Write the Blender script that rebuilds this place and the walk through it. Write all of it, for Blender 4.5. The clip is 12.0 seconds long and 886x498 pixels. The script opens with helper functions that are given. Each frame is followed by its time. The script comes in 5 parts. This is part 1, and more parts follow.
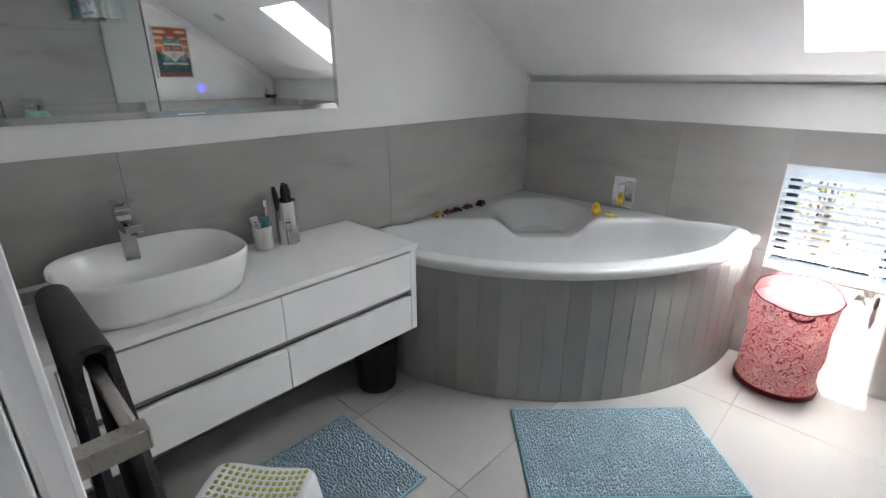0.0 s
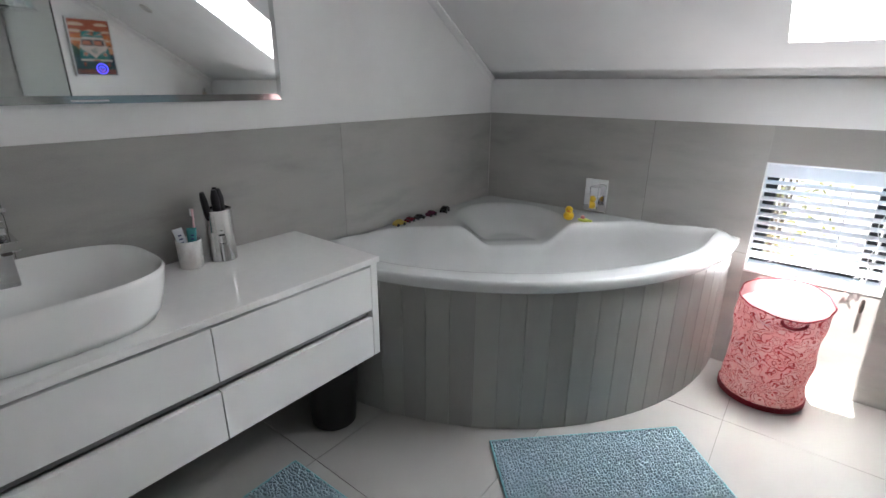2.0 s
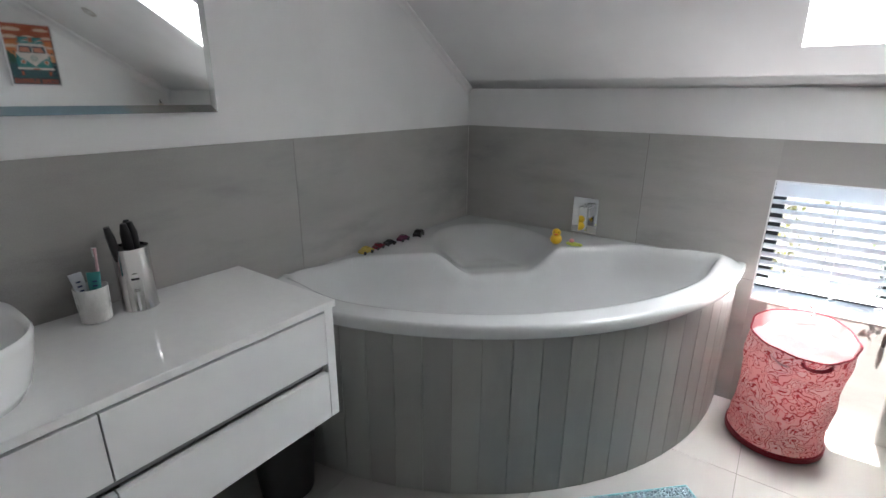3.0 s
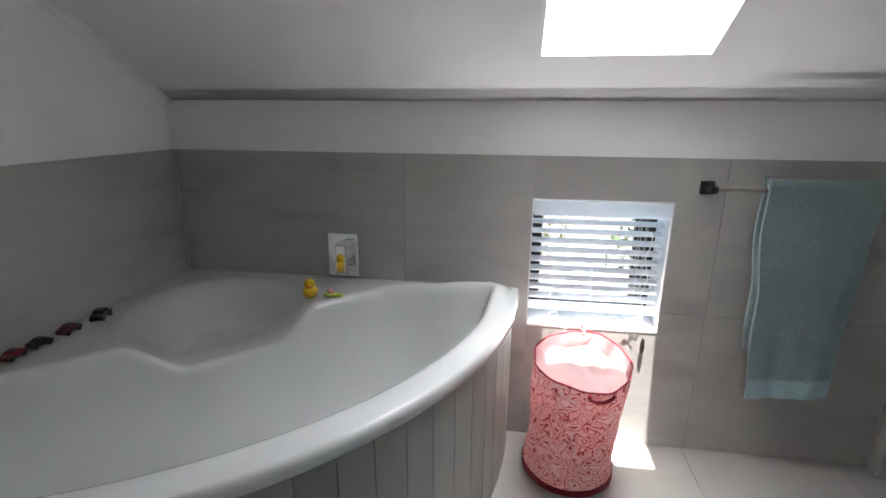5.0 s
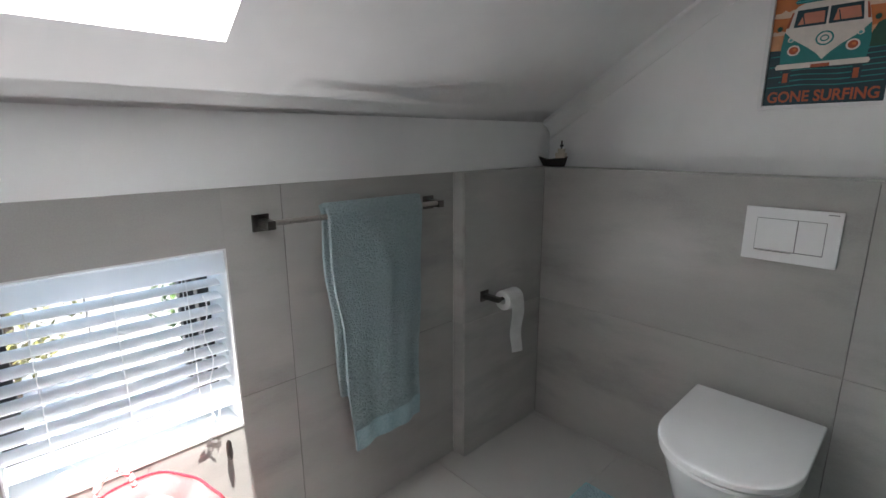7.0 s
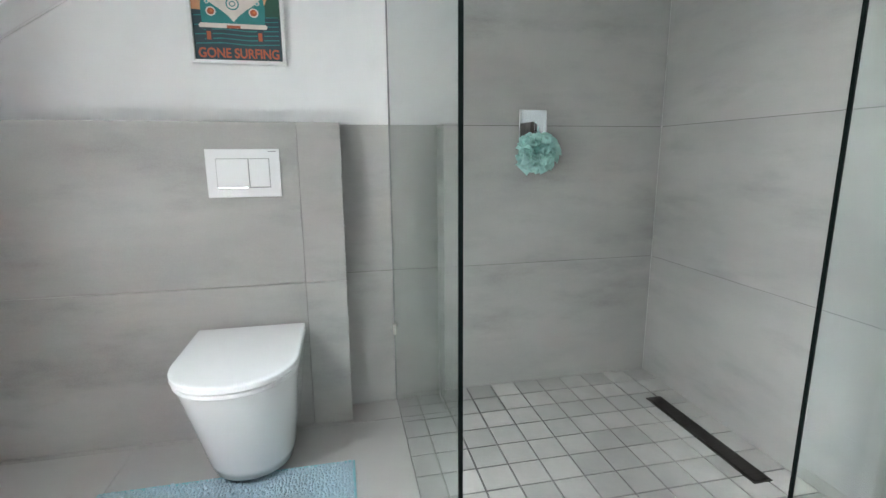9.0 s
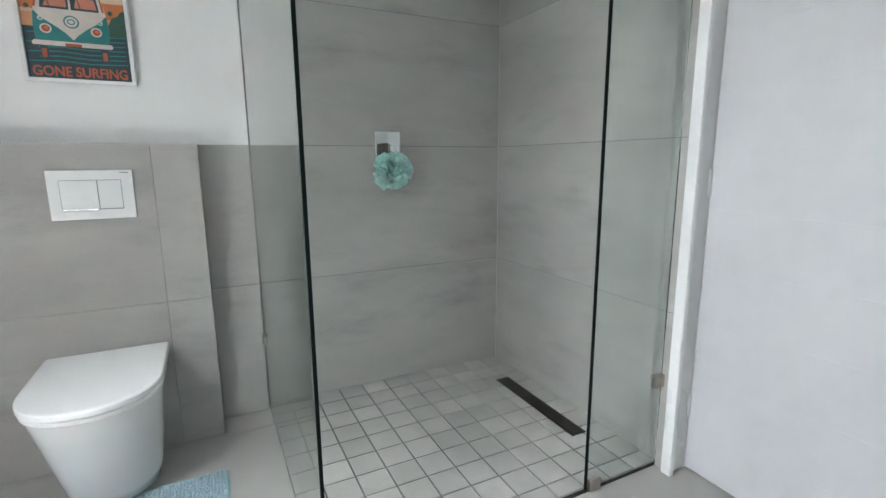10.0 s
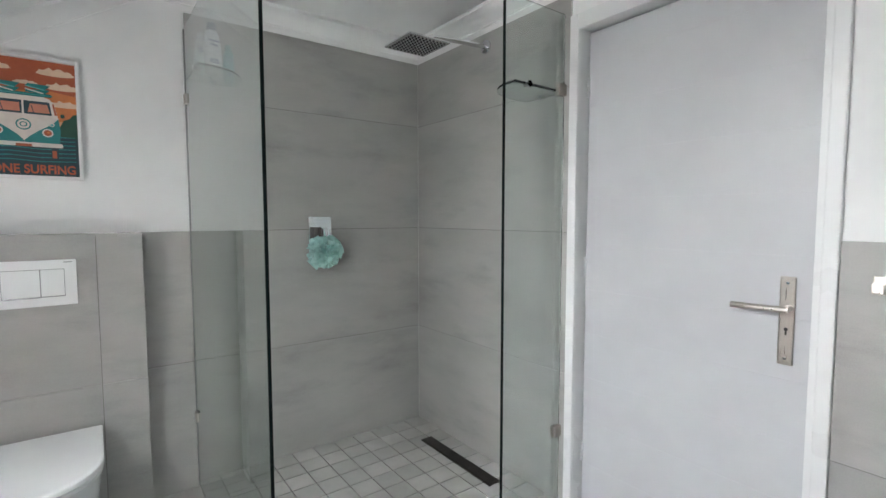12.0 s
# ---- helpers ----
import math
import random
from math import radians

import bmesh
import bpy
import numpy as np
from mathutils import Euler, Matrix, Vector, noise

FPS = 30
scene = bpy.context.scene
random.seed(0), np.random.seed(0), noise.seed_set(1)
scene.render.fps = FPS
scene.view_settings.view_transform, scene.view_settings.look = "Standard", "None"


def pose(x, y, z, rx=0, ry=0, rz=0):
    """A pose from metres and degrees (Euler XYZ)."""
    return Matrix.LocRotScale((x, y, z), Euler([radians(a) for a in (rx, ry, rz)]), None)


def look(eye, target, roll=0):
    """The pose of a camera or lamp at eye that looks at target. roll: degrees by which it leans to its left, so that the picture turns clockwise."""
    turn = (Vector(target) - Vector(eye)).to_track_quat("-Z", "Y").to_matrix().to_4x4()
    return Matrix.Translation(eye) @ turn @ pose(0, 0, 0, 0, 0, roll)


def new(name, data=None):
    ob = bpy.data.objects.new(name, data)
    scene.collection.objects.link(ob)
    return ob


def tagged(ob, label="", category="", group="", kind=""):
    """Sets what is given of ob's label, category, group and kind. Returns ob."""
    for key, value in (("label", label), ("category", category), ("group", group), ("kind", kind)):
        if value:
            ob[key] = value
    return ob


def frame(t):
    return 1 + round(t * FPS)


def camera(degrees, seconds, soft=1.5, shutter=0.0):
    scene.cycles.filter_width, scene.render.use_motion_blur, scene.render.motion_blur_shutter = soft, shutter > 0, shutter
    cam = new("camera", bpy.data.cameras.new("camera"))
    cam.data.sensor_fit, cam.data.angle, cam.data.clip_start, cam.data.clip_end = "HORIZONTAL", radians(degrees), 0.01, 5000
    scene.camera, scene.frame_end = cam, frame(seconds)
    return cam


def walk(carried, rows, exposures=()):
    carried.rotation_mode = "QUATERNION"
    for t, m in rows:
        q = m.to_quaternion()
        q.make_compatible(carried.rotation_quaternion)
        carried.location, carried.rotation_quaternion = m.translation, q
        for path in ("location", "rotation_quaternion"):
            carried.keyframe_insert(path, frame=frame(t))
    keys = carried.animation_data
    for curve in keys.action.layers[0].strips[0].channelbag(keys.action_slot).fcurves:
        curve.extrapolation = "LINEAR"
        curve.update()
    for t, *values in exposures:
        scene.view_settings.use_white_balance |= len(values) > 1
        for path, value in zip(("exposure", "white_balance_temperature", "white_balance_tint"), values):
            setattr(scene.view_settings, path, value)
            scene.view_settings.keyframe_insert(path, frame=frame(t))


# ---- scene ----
# The room: x runs east from the basin wall, y north from the door wall, z up from the floor.
cam = camera(86.0, 12.0)
ROWS = [
    (0.0, 1.860, 0.003, 1.437, 43.65, -20.12, 0.07),
    (0.5, 1.842, 0.001, 1.423, 41.42, -20.08, 0.07),
    (1.0, 1.772, 0.044, 1.403, 39.25, -19.82, -0.11),
    (1.5, 1.710, 0.100, 1.386, 38.29, -19.46, -0.24),
    (2.0, 1.658, 0.157, 1.358, 38.02, -19.01, -0.40),
    (2.5, 1.597, 0.265, 1.355, 38.02, -18.54, -0.27),
    (2.7, 1.561, 0.322, 1.351, 37.57, -18.17, -0.29),
    (4.3, 1.378, 0.782, 1.354, 17.69, -16.38, -0.50),
    (4.5, 1.385, 0.828, 1.353, 14.86, -16.06, -0.34),
    (5.0, 1.412, 0.937, 1.345, 8.57, -15.79, -0.32),
    (5.5, 1.387, 1.081, 1.338, -3.45, -15.16, -0.14),
    (6.0, 1.404, 1.177, 1.330, -17.94, -14.12, -0.10),
    (6.5, 1.486, 1.351, 1.320, -30.46, -13.04, 0.17),
    (6.7, 1.521, 1.405, 1.320, -34.99, -12.88, 0.24),
    (8.3, 1.652, 1.608, 1.204, -88.60, -12.93, -0.02),
    (8.5, 1.609, 1.541, 1.156, -92.72, -12.41, 0.18),
    (9.0, 1.520, 1.441, 1.078, -102.12, -11.14, 0.38),
    (9.5, 1.407, 1.380, 1.093, -109.56, -11.04, 0.48),
    (10.0, 1.302, 1.422, 1.129, -116.51, -10.51, 0.40),
    (10.5, 1.212, 1.476, 1.168, -120.66, -9.65, 0.23),
    (11.0, 1.142, 1.530, 1.205, -123.51, -8.85, 0.26),
    (11.5, 1.101, 1.579, 1.245, -125.47, -7.06, 0.11),
    (12.0, 1.072, 1.596, 1.265, -126.40, -3.87, 0.04),
]
walk(cam, [(t, pose(x, y, z, 90 + pitch, roll, yaw)) for t, x, y, z, yaw, pitch, roll in ROWS],
     [(0.0, 3.28, 6270, 10), (2.5, 3.12, 6270, 10), (4.5, 2.76, 6330, 10), (6.5, 2.41, 6350, 10), (8.5, 4.1, 6150, 6), (9.5, 3.92, 6150, 5), (12.0, 3.7, 6300, 8)])

EAST, NORTH = 3.49, 2.765          # inner faces of the tiled walls; west and south are 0
BOX_X, BOX_Y = 3.363, 1.435        # cistern boxing: front face and its southern end
PIER_X, PIER_Y = 2.855, 2.70       # pier in the north-east corner
TILE_TOP = 1.20
SHOWER_X, SHOWER_Y = 2.39, 1.235   # glass lines of the shower
SLOPE = math.atan(0.627)
EAVE_Y, EAVE_Z = 2.72, 1.43        # a point on the sloping ceiling
FLAT = 2.28                        # flat ceiling
RIDGE_Y = EAVE_Y - (FLAT - EAVE_Z) / 0.627
SKY_X0, SKY_X1, SKY_Y0, SKY_Y1, SHAFT = 1.478, 1.980, 1.95, 2.57, 0.40
WIN_X0, WIN_X1, WIN_Z0, WIN_Z1 = 1.486, 1.998, 0.525, 1.04


def slope_z(y):
    return EAVE_Z + 0.627 * (EAVE_Y - y)


# ---- light ----
SUN_WAY = Vector((0.03, 0.195, -1.0)).normalized()
world = bpy.data.worlds.new("sky")
scene.world = world
world.use_nodes = True
wn = world.node_tree.nodes
sky = wn.new("ShaderNodeTexSky")
sky.sky_type, sky.sun_disc = "NISHITA", False
sky.sun_elevation, sky.sun_rotation = math.asin(-SUN_WAY.z), radians(225)
sky.air_density, sky.dust_density = 1.0, 1.0
wn["Background"].inputs["Strength"].default_value = 0.075
world.node_tree.links.new(sky.outputs[0], wn["Background"].inputs["Color"])

sun = new("sun", bpy.data.lights.new("sun", "SUN"))
sun.data.energy, sun.data.angle, sun.data.color = 4.3, radians(0.5), (1.0, 0.95, 0.88)
sun.matrix_world = look((1.0, 1.0, 8.0), Vector((1.0, 1.0, 8.0)) + SUN_WAY)


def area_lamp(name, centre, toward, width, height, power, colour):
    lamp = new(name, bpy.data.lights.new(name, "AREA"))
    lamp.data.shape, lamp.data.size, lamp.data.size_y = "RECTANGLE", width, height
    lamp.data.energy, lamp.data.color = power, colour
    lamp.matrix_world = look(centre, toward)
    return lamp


# the sky's light through the roof window and through the window in the wall, and one added fill
up = Vector((0, math.sin(SLOPE), math.cos(SLOPE)))
mid = Vector(((SKY_X0 + SKY_X1) / 2, (SKY_Y0 + SKY_Y1) / 2, slope_z((SKY_Y0 + SKY_Y1) / 2)))
area_lamp("roof_window_light", mid + up * (SHAFT - 0.03), mid, SKY_X1 - SKY_X0 - 0.06, 0.58, 2.6, (0.98, 0.985, 1.0))
# added fill strip: passes for a sunlit sill edge and brightens the ceiling
area_lamp("sill_fill_lamp", (1.742, NORTH + 0.001, 0.533), (1.742, NORTH - 0.499, 1.433), 0.47, 0.010, 0.78, (1.0, 0.985, 0.975))
area_lamp("window_light", (1.742, NORTH + 0.118, 1.030), (1.742, NORTH + 0.105, 0.5), 0.46, 0.09, 0.09, (0.55, 0.78, 1.0))


# ---- materials ----
def shader(name, colour, rough=0.5, metal=0.0, spec=0.5):
    m = bpy.data.materials.new(name)
    m.use_nodes = True
    b = m.node_tree.nodes["Principled BSDF"]
    b.inputs["Base Color"].default_value = (*colour, 1)
    b.inputs["Roughness"].default_value = rough
    b.inputs["Metallic"].default_value = metal
    b.inputs["Specular IOR Level"].default_value = spec
    return m, m.node_tree, b


def mix_colour(nt, a, b, fac):
    n = nt.nodes.new("ShaderNodeMix")
    n.data_type = "RGBA"
    for sock, v in ((n.inputs[6], a), (n.inputs[7], b)):
        if isinstance(v, tuple):
            sock.default_value = (*v, 1)
        else:
            nt.links.new(v, sock)
    if isinstance(fac, float):
        n.inputs[0].default_value = fac
    else:
        nt.links.new(fac, n.inputs[0])
    return n.outputs[2]


def coords(nt, scale=(1, 1, 1), shift=None):
    tc = nt.nodes.new("ShaderNodeTexCoord")
    mp = nt.nodes.new("ShaderNodeMapping")
    mp.inputs["Scale"].default_value = scale
    nt.links.new(tc.outputs["Object"], mp.inputs["Vector"])
    out = mp.outputs[0]
    if shift:
        info = nt.nodes.new("ShaderNodeObjectInfo")
        mul = nt.nodes.new("ShaderNodeMath")
        mul.operation = "MULTIPLY"
        mul.inputs[1].default_value = shift
        nt.links.new(info.outputs["Random"], mul.inputs[0])
        add = nt.nodes.new("ShaderNodeVectorMath")
        add.operation = "ADD"
        nt.links.new(out, add.inputs[0])
        nt.links.new(mul.outputs[0], add.inputs[1])
        out = add.outputs[0]
    return out


def noise_tex(nt, vec, scale, detail=4, rough=0.6, lo=0.35, hi=0.65):
    n = nt.nodes.new("ShaderNodeTexNoise")
    n.inputs["Scale"].default_value, n.inputs["Detail"].default_value, n.inputs["Roughness"].default_value = scale, detail, rough
    nt.links.new(vec, n.inputs["Vector"])
    r = nt.nodes.new("ShaderNodeMapRange")
    r.interpolation_type = "SMOOTHSTEP"
    r.inputs[1].default_value, r.inputs[2].default_value = lo, hi
    nt.links.new(n.outputs[0], r.inputs[0])
    return r.outputs[0]


def bump(nt, b, height, strength=0.2, dist=0.002):
    n = nt.nodes.new("ShaderNodeBump")
    n.inputs["Strength"].default_value, n.inputs["Distance"].default_value = strength, dist
    nt.links.new(height, n.inputs["Height"])
    nt.links.new(n.outputs[0], b.inputs["Normal"])


def scaled(nt, fac, lo, hi):
    r = nt.nodes.new("ShaderNodeMapRange")
    r.inputs[3].default_value, r.inputs[4].default_value = lo, hi
    nt.links.new(fac, r.inputs[0])
    return r.outputs[0]


def concrete(name, base, dark, rough, scale=(1.5, 1.5, 3.4), per_tile=20.0, tone=0.12, smears=0.5, vary=0.1):
    """Porcelain tile with a cement look: cloudy bands, darker smears, fine speckle."""
    m, nt, b = shader(name, base, rough)
    v = coords(nt, scale, per_tile)
    clouds = noise_tex(nt, v, 1.2, 6, 0.58, 0.34, 0.68)
    smear = noise_tex(nt, coords(nt, (scale[0] * 1.5, scale[1] * 1.5, scale[2] * 1.5), per_tile * 1.7), 1.3, 7, 0.6, 0.46, 0.86)
    fine = noise_tex(nt, coords(nt, (1, 1, 1)), 260, 2, 0.5, 0.3, 0.7)
    c = mix_colour(nt, base, dark, scaled(nt, clouds, 0.0, 0.55))
    c = mix_colour(nt, c, tuple(x * 0.72 for x in dark), scaled(nt, smear, 0.0, smears))
    c = mix_colour(nt, c, tuple(x * 1.12 for x in base), scaled(nt, fine, 0.0, 0.22))
    info = nt.nodes.new("ShaderNodeObjectInfo")
    c = mix_colour(nt, c, tuple(x * 0.8 for x in dark), scaled(nt, info.outputs["Random"], 0.0, tone))
    nt.links.new(c, b.inputs["Base Color"])
    nt.links.new(scaled(nt, clouds, rough - vary * 0.5, rough + vary), b.inputs["Roughness"])
    bump(nt, b, fine, 0.05, 0.0006)
    return m


def painted(name, colour, rough=0.6, relief=0.08, scale=90):
    m, nt, b = shader(name, colour, rough)
    v = coords(nt)
    big = noise_tex(nt, v, 2.0, 4, 0.6, 0.3, 0.7)
    fine = noise_tex(nt, v, scale, 3, 0.6, 0.2, 0.8)
    c = mix_colour(nt, colour, tuple(x * 0.94 for x in colour), big)
    nt.links.new(c, b.inputs["Base Color"])
    nt.links.new(scaled(nt, big, rough - 0.05, rough + 0.06), b.inputs["Roughness"])
    bump(nt, b, fine, relief, 0.001)
    return m


def smooth(name, colour, rough, metal=0.0, wear=0.06, coat=0.0, scale=6.0):
    m, nt, b = shader(name, colour, rough, metal)
    v = coords(nt)
    f = noise_tex(nt, v, scale, 5, 0.6, 0.3, 0.7)
    nt.links.new(mix_colour(nt, colour, tuple(x * (1 - wear) for x in colour), f), b.inputs["Base Color"])
    nt.links.new(scaled(nt, f, max(rough - 0.008, 0.02), rough + 0.012), b.inputs["Roughness"])
    b.inputs["Coat Weight"].default_value = coat
    return m


def brushed(name, colour, rough, stretch=(240, 240, 9)):
    m, nt, b = shader(name, colour, rough, 1.0)
    f = noise_tex(nt, coords(nt, stretch), 1.0, 3, 0.6, 0.3, 0.7)
    nt.links.new(mix_colour(nt, colour, tuple(x * 0.93 for x in colour), f), b.inputs["Base Color"])
    nt.links.new(scaled(nt, f, rough - 0.03, rough + 0.04), b.inputs["Roughness"])
    return m


def let_through(nt, b, colour, share):
    """Thin cloth: part of the light passes through it."""
    thin = nt.nodes.new("ShaderNodeBsdfTranslucent")
    nt.links.new(colour, thin.inputs["Color"])
    both = nt.nodes.new("ShaderNodeMixShader")
    both.inputs[0].default_value = share
    nt.links.new(b.outputs[0], both.inputs[1])
    nt.links.new(thin.outputs[0], both.inputs[2])
    nt.links.new(both.outputs[0], nt.nodes["Material Output"].inputs["Surface"])


def cloth(name, colour, dark, scale=240, relief=0.6, patch=9.0, deep=0.004, through_light=0.0, tufts=0.0):
    m, nt, b = shader(name, colour, 0.95, 0.0, 0.1)
    v = coords(nt)
    fine = noise_tex(nt, v, scale, 3, 0.7, 0.3, 0.7)
    big = noise_tex(nt, v, patch, 4, 0.6, 0.3, 0.7)
    c = mix_colour(nt, colour, dark, fine)
    c = mix_colour(nt, c, tuple(x * 0.8 for x in colour), scaled(nt, big, 0.0, 0.5))
    nt.links.new(c, b.inputs["Base Color"])
    if tufts:
        isle = nt.nodes.new("ShaderNodeNewGeometry")
        c = mix_colour(nt, c, tuple(x * 0.62 for x in dark), scaled(nt, isle.outputs["Random Per Island"], 0.0, tufts))
        nt.links.new(c, b.inputs["Base Color"])
    b.inputs["Sheen Weight"].default_value = 0.25
    bump(nt, b, fine, relief, deep)
    if through_light:
        let_through(nt, b, c, through_light)
    return m


def glass(name, tint, rough=0.0):
    m, nt, b = shader(name, tint, rough)
    b.inputs["Transmission Weight"].default_value = 1.0
    b.inputs["IOR"].default_value = 1.5
    return m


M_WALL_TILE = concrete("wall_tile_cement", (0.43, 0.419, 0.40), (0.31, 0.302, 0.289), 0.345, (1.1, 1.1, 3.6), smears=0.85)
M_PLANK = concrete("bath_plank_cement", (0.36, 0.355, 0.335), (0.27, 0.268, 0.25), 0.42, (3, 3, 0.8), 30.0, 0.45)
M_FLOOR_TILE = concrete("floor_tile_cement", (0.39, 0.376, 0.358), (0.335, 0.323, 0.308), 0.32, (1.1, 1.1, 1.1), 20.0, 0.1, 0.05, 0.02)
M_MOSAIC = concrete("shower_tile_cement", (0.50, 0.485, 0.462), (0.36, 0.35, 0.335), 0.42, (4, 4, 4), 40.0, 0.5)
M_GROUT = painted("grout", (0.20, 0.19, 0.18), 0.85, 0.2)
M_GROUT_WALL = painted("wall_grout", (0.13, 0.125, 0.12), 0.85, 0.2)
M_GROUT_DARK = painted("dark_grout", (0.035, 0.032, 0.030), 0.9, 0.2)
M_PAINT = painted("white_wall_paint", (0.89, 0.885, 0.88), 0.7, 0.06)
M_CEILING = painted("white_ceiling_paint", (0.87, 0.865, 0.86), 0.75, 0.05)
M_TRIM = painted("white_gloss_paint", (0.82, 0.82, 0.82), 0.3, 0.03, 30)
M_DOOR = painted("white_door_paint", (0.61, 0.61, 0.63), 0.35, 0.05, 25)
M_LACQUER = smooth("white_lacquer", (0.82, 0.82, 0.81), 0.22, 0, 0.03)
M_QUARTZ = smooth("white_quartz", (0.83, 0.83, 0.82), 0.05, 0, 0.03, 0.3, 40)
M_CERAMIC = smooth("white_glazed_ceramic", (0.86, 0.86, 0.85), 0.06, 0, 0.02, 0.5)
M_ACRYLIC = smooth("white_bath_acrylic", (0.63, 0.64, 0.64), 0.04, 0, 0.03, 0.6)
M_PLASTIC = smooth("white_plastic", (0.82, 0.82, 0.82), 0.25, 0, 0.03)
M_CHROME = smooth("chrome", (0.86, 0.86, 0.87), 0.045, 1.0, 0.1)
M_STEEL = brushed("brushed_steel", (0.52, 0.48, 0.44), 0.30)
M_DARK_STEEL = brushed("dark_bronze_steel", (0.16, 0.145, 0.135), 0.30)
M_DRAIN = brushed("dark_drain_steel", (0.10, 0.092, 0.085), 0.4, (200, 3, 3))
M_BLACK = smooth("black_plastic", (0.012, 0.012, 0.013), 0.35, 0, 0.2)
M_BLACK_FRAME = smooth("black_aluminium", (0.015, 0.015, 0.017), 0.4, 0, 0.2)
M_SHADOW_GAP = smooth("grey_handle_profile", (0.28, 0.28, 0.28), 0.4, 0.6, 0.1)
M_GLASS = glass("shower_glass", (0.90, 0.965, 0.94))
M_GLASS_EDGE = smooth("green_black_glass_edge", (0.004, 0.008, 0.007), 0.35, 0, 0.2)
M_GLASS_EDGE.node_tree.nodes["Principled BSDF"].inputs["Specular IOR Level"].default_value = 0.12
M_PANE = glass("window_glass", (0.98, 0.99, 0.99))
M_MIRROR = smooth("mirror_silver", (0.86, 0.88, 0.88), 0.015, 1.0, 0.01)
M_BEVEL = smooth("mirror_bevel", (0.62, 0.64, 0.64), 0.08, 1.0, 0.05)
M_MAT = cloth("blue_chenille", (0.42, 0.55, 0.61), (0.31, 0.43, 0.49), 320, 0.5, tufts=0.25)
M_TOWEL = cloth("pale_teal_terry", (0.46, 0.58, 0.60), (0.30, 0.41, 0.435), 130, 0.9, 7, 0.012)
M_TOWEL_BAND = cloth("teal_woven_band", (0.38, 0.52, 0.56), (0.28, 0.41, 0.45), 120, 0.3, 12)
M_DARK_TOWEL = cloth("charcoal_terry", (0.034, 0.032, 0.038), (0.014, 0.013, 0.017), 300, 0.8, 12, 0.004)
M_PAPER = cloth("toilet_paper", (0.84, 0.84, 0.83), (0.76, 0.76, 0.75), 200, 0.15, 20)
M_BLIND = painted("white_blind_slat", (0.85, 0.85, 0.85), 0.4, 0.03, 60)
blind_nt = M_BLIND.node_tree
blind_colour = mix_colour(blind_nt, (0.86, 0.88, 0.90), (0.82, 0.84, 0.87), 0.5)
let_through(blind_nt, blind_nt.nodes["Principled BSDF"], blind_colour, 0.6)
M_CORD = smooth("white_cord", (0.8, 0.8, 0.8), 0.6)
M_LINING = cloth("pale_pink_lining", (0.90, 0.74, 0.74), (0.86, 0.68, 0.69), 160, 0.2, 6, 0.003, 0.6)
M_LAUNDRY = cloth("white_pink_cotton", (0.90, 0.76, 0.77), (0.84, 0.66, 0.68), 160, 0.3, 6, 0.004, 0.6)
M_CRIMSON = cloth("crimson_trim", (0.28, 0.02, 0.035), (0.2, 0.012, 0.025), 200, 0.3)
M_YELLOW = smooth("yellow_rubber", (0.85, 0.55, 0.02), 0.3)
M_LIME = smooth("lime_rubber", (0.62, 0.68, 0.12), 0.4)
M_PINK = smooth("pink_rubber", (0.8, 0.35, 0.35), 0.4)
M_ORANGE = smooth("orange_rubber", (0.75, 0.16, 0.02), 0.4)
M_GREEN_DOT = smooth("olive_green_rubber", (0.42, 0.46, 0.08), 0.6)
M_MINT = cloth("mint_net", (0.74, 0.95, 0.91), (0.60, 0.90, 0.85), 150, 0.3, through_light=0.5)
M_BLUE_LIGHT = bpy.data.materials.new("blue_touch_light")
M_BLUE_LIGHT.use_nodes = True
M_BLUE_LIGHT.node_tree.nodes["Principled BSDF"].inputs["Emission Color"].default_value = (0.10, 0.085, 1.0, 1)
M_BLUE_LIGHT.node_tree.nodes["Principled BSDF"].inputs["Emission Strength"].default_value = 0.18
M_BLUE_LIGHT.node_tree.nodes["Principled BSDF"].inputs["Base Color"].default_value = (0.01, 0.01, 0.06, 1)
M_MARBLE = concrete("white_marbled_ceramic", (0.78, 0.77, 0.75), (0.60, 0.58, 0.55), 0.3, (25, 25, 9), 0.0001, 0.0)


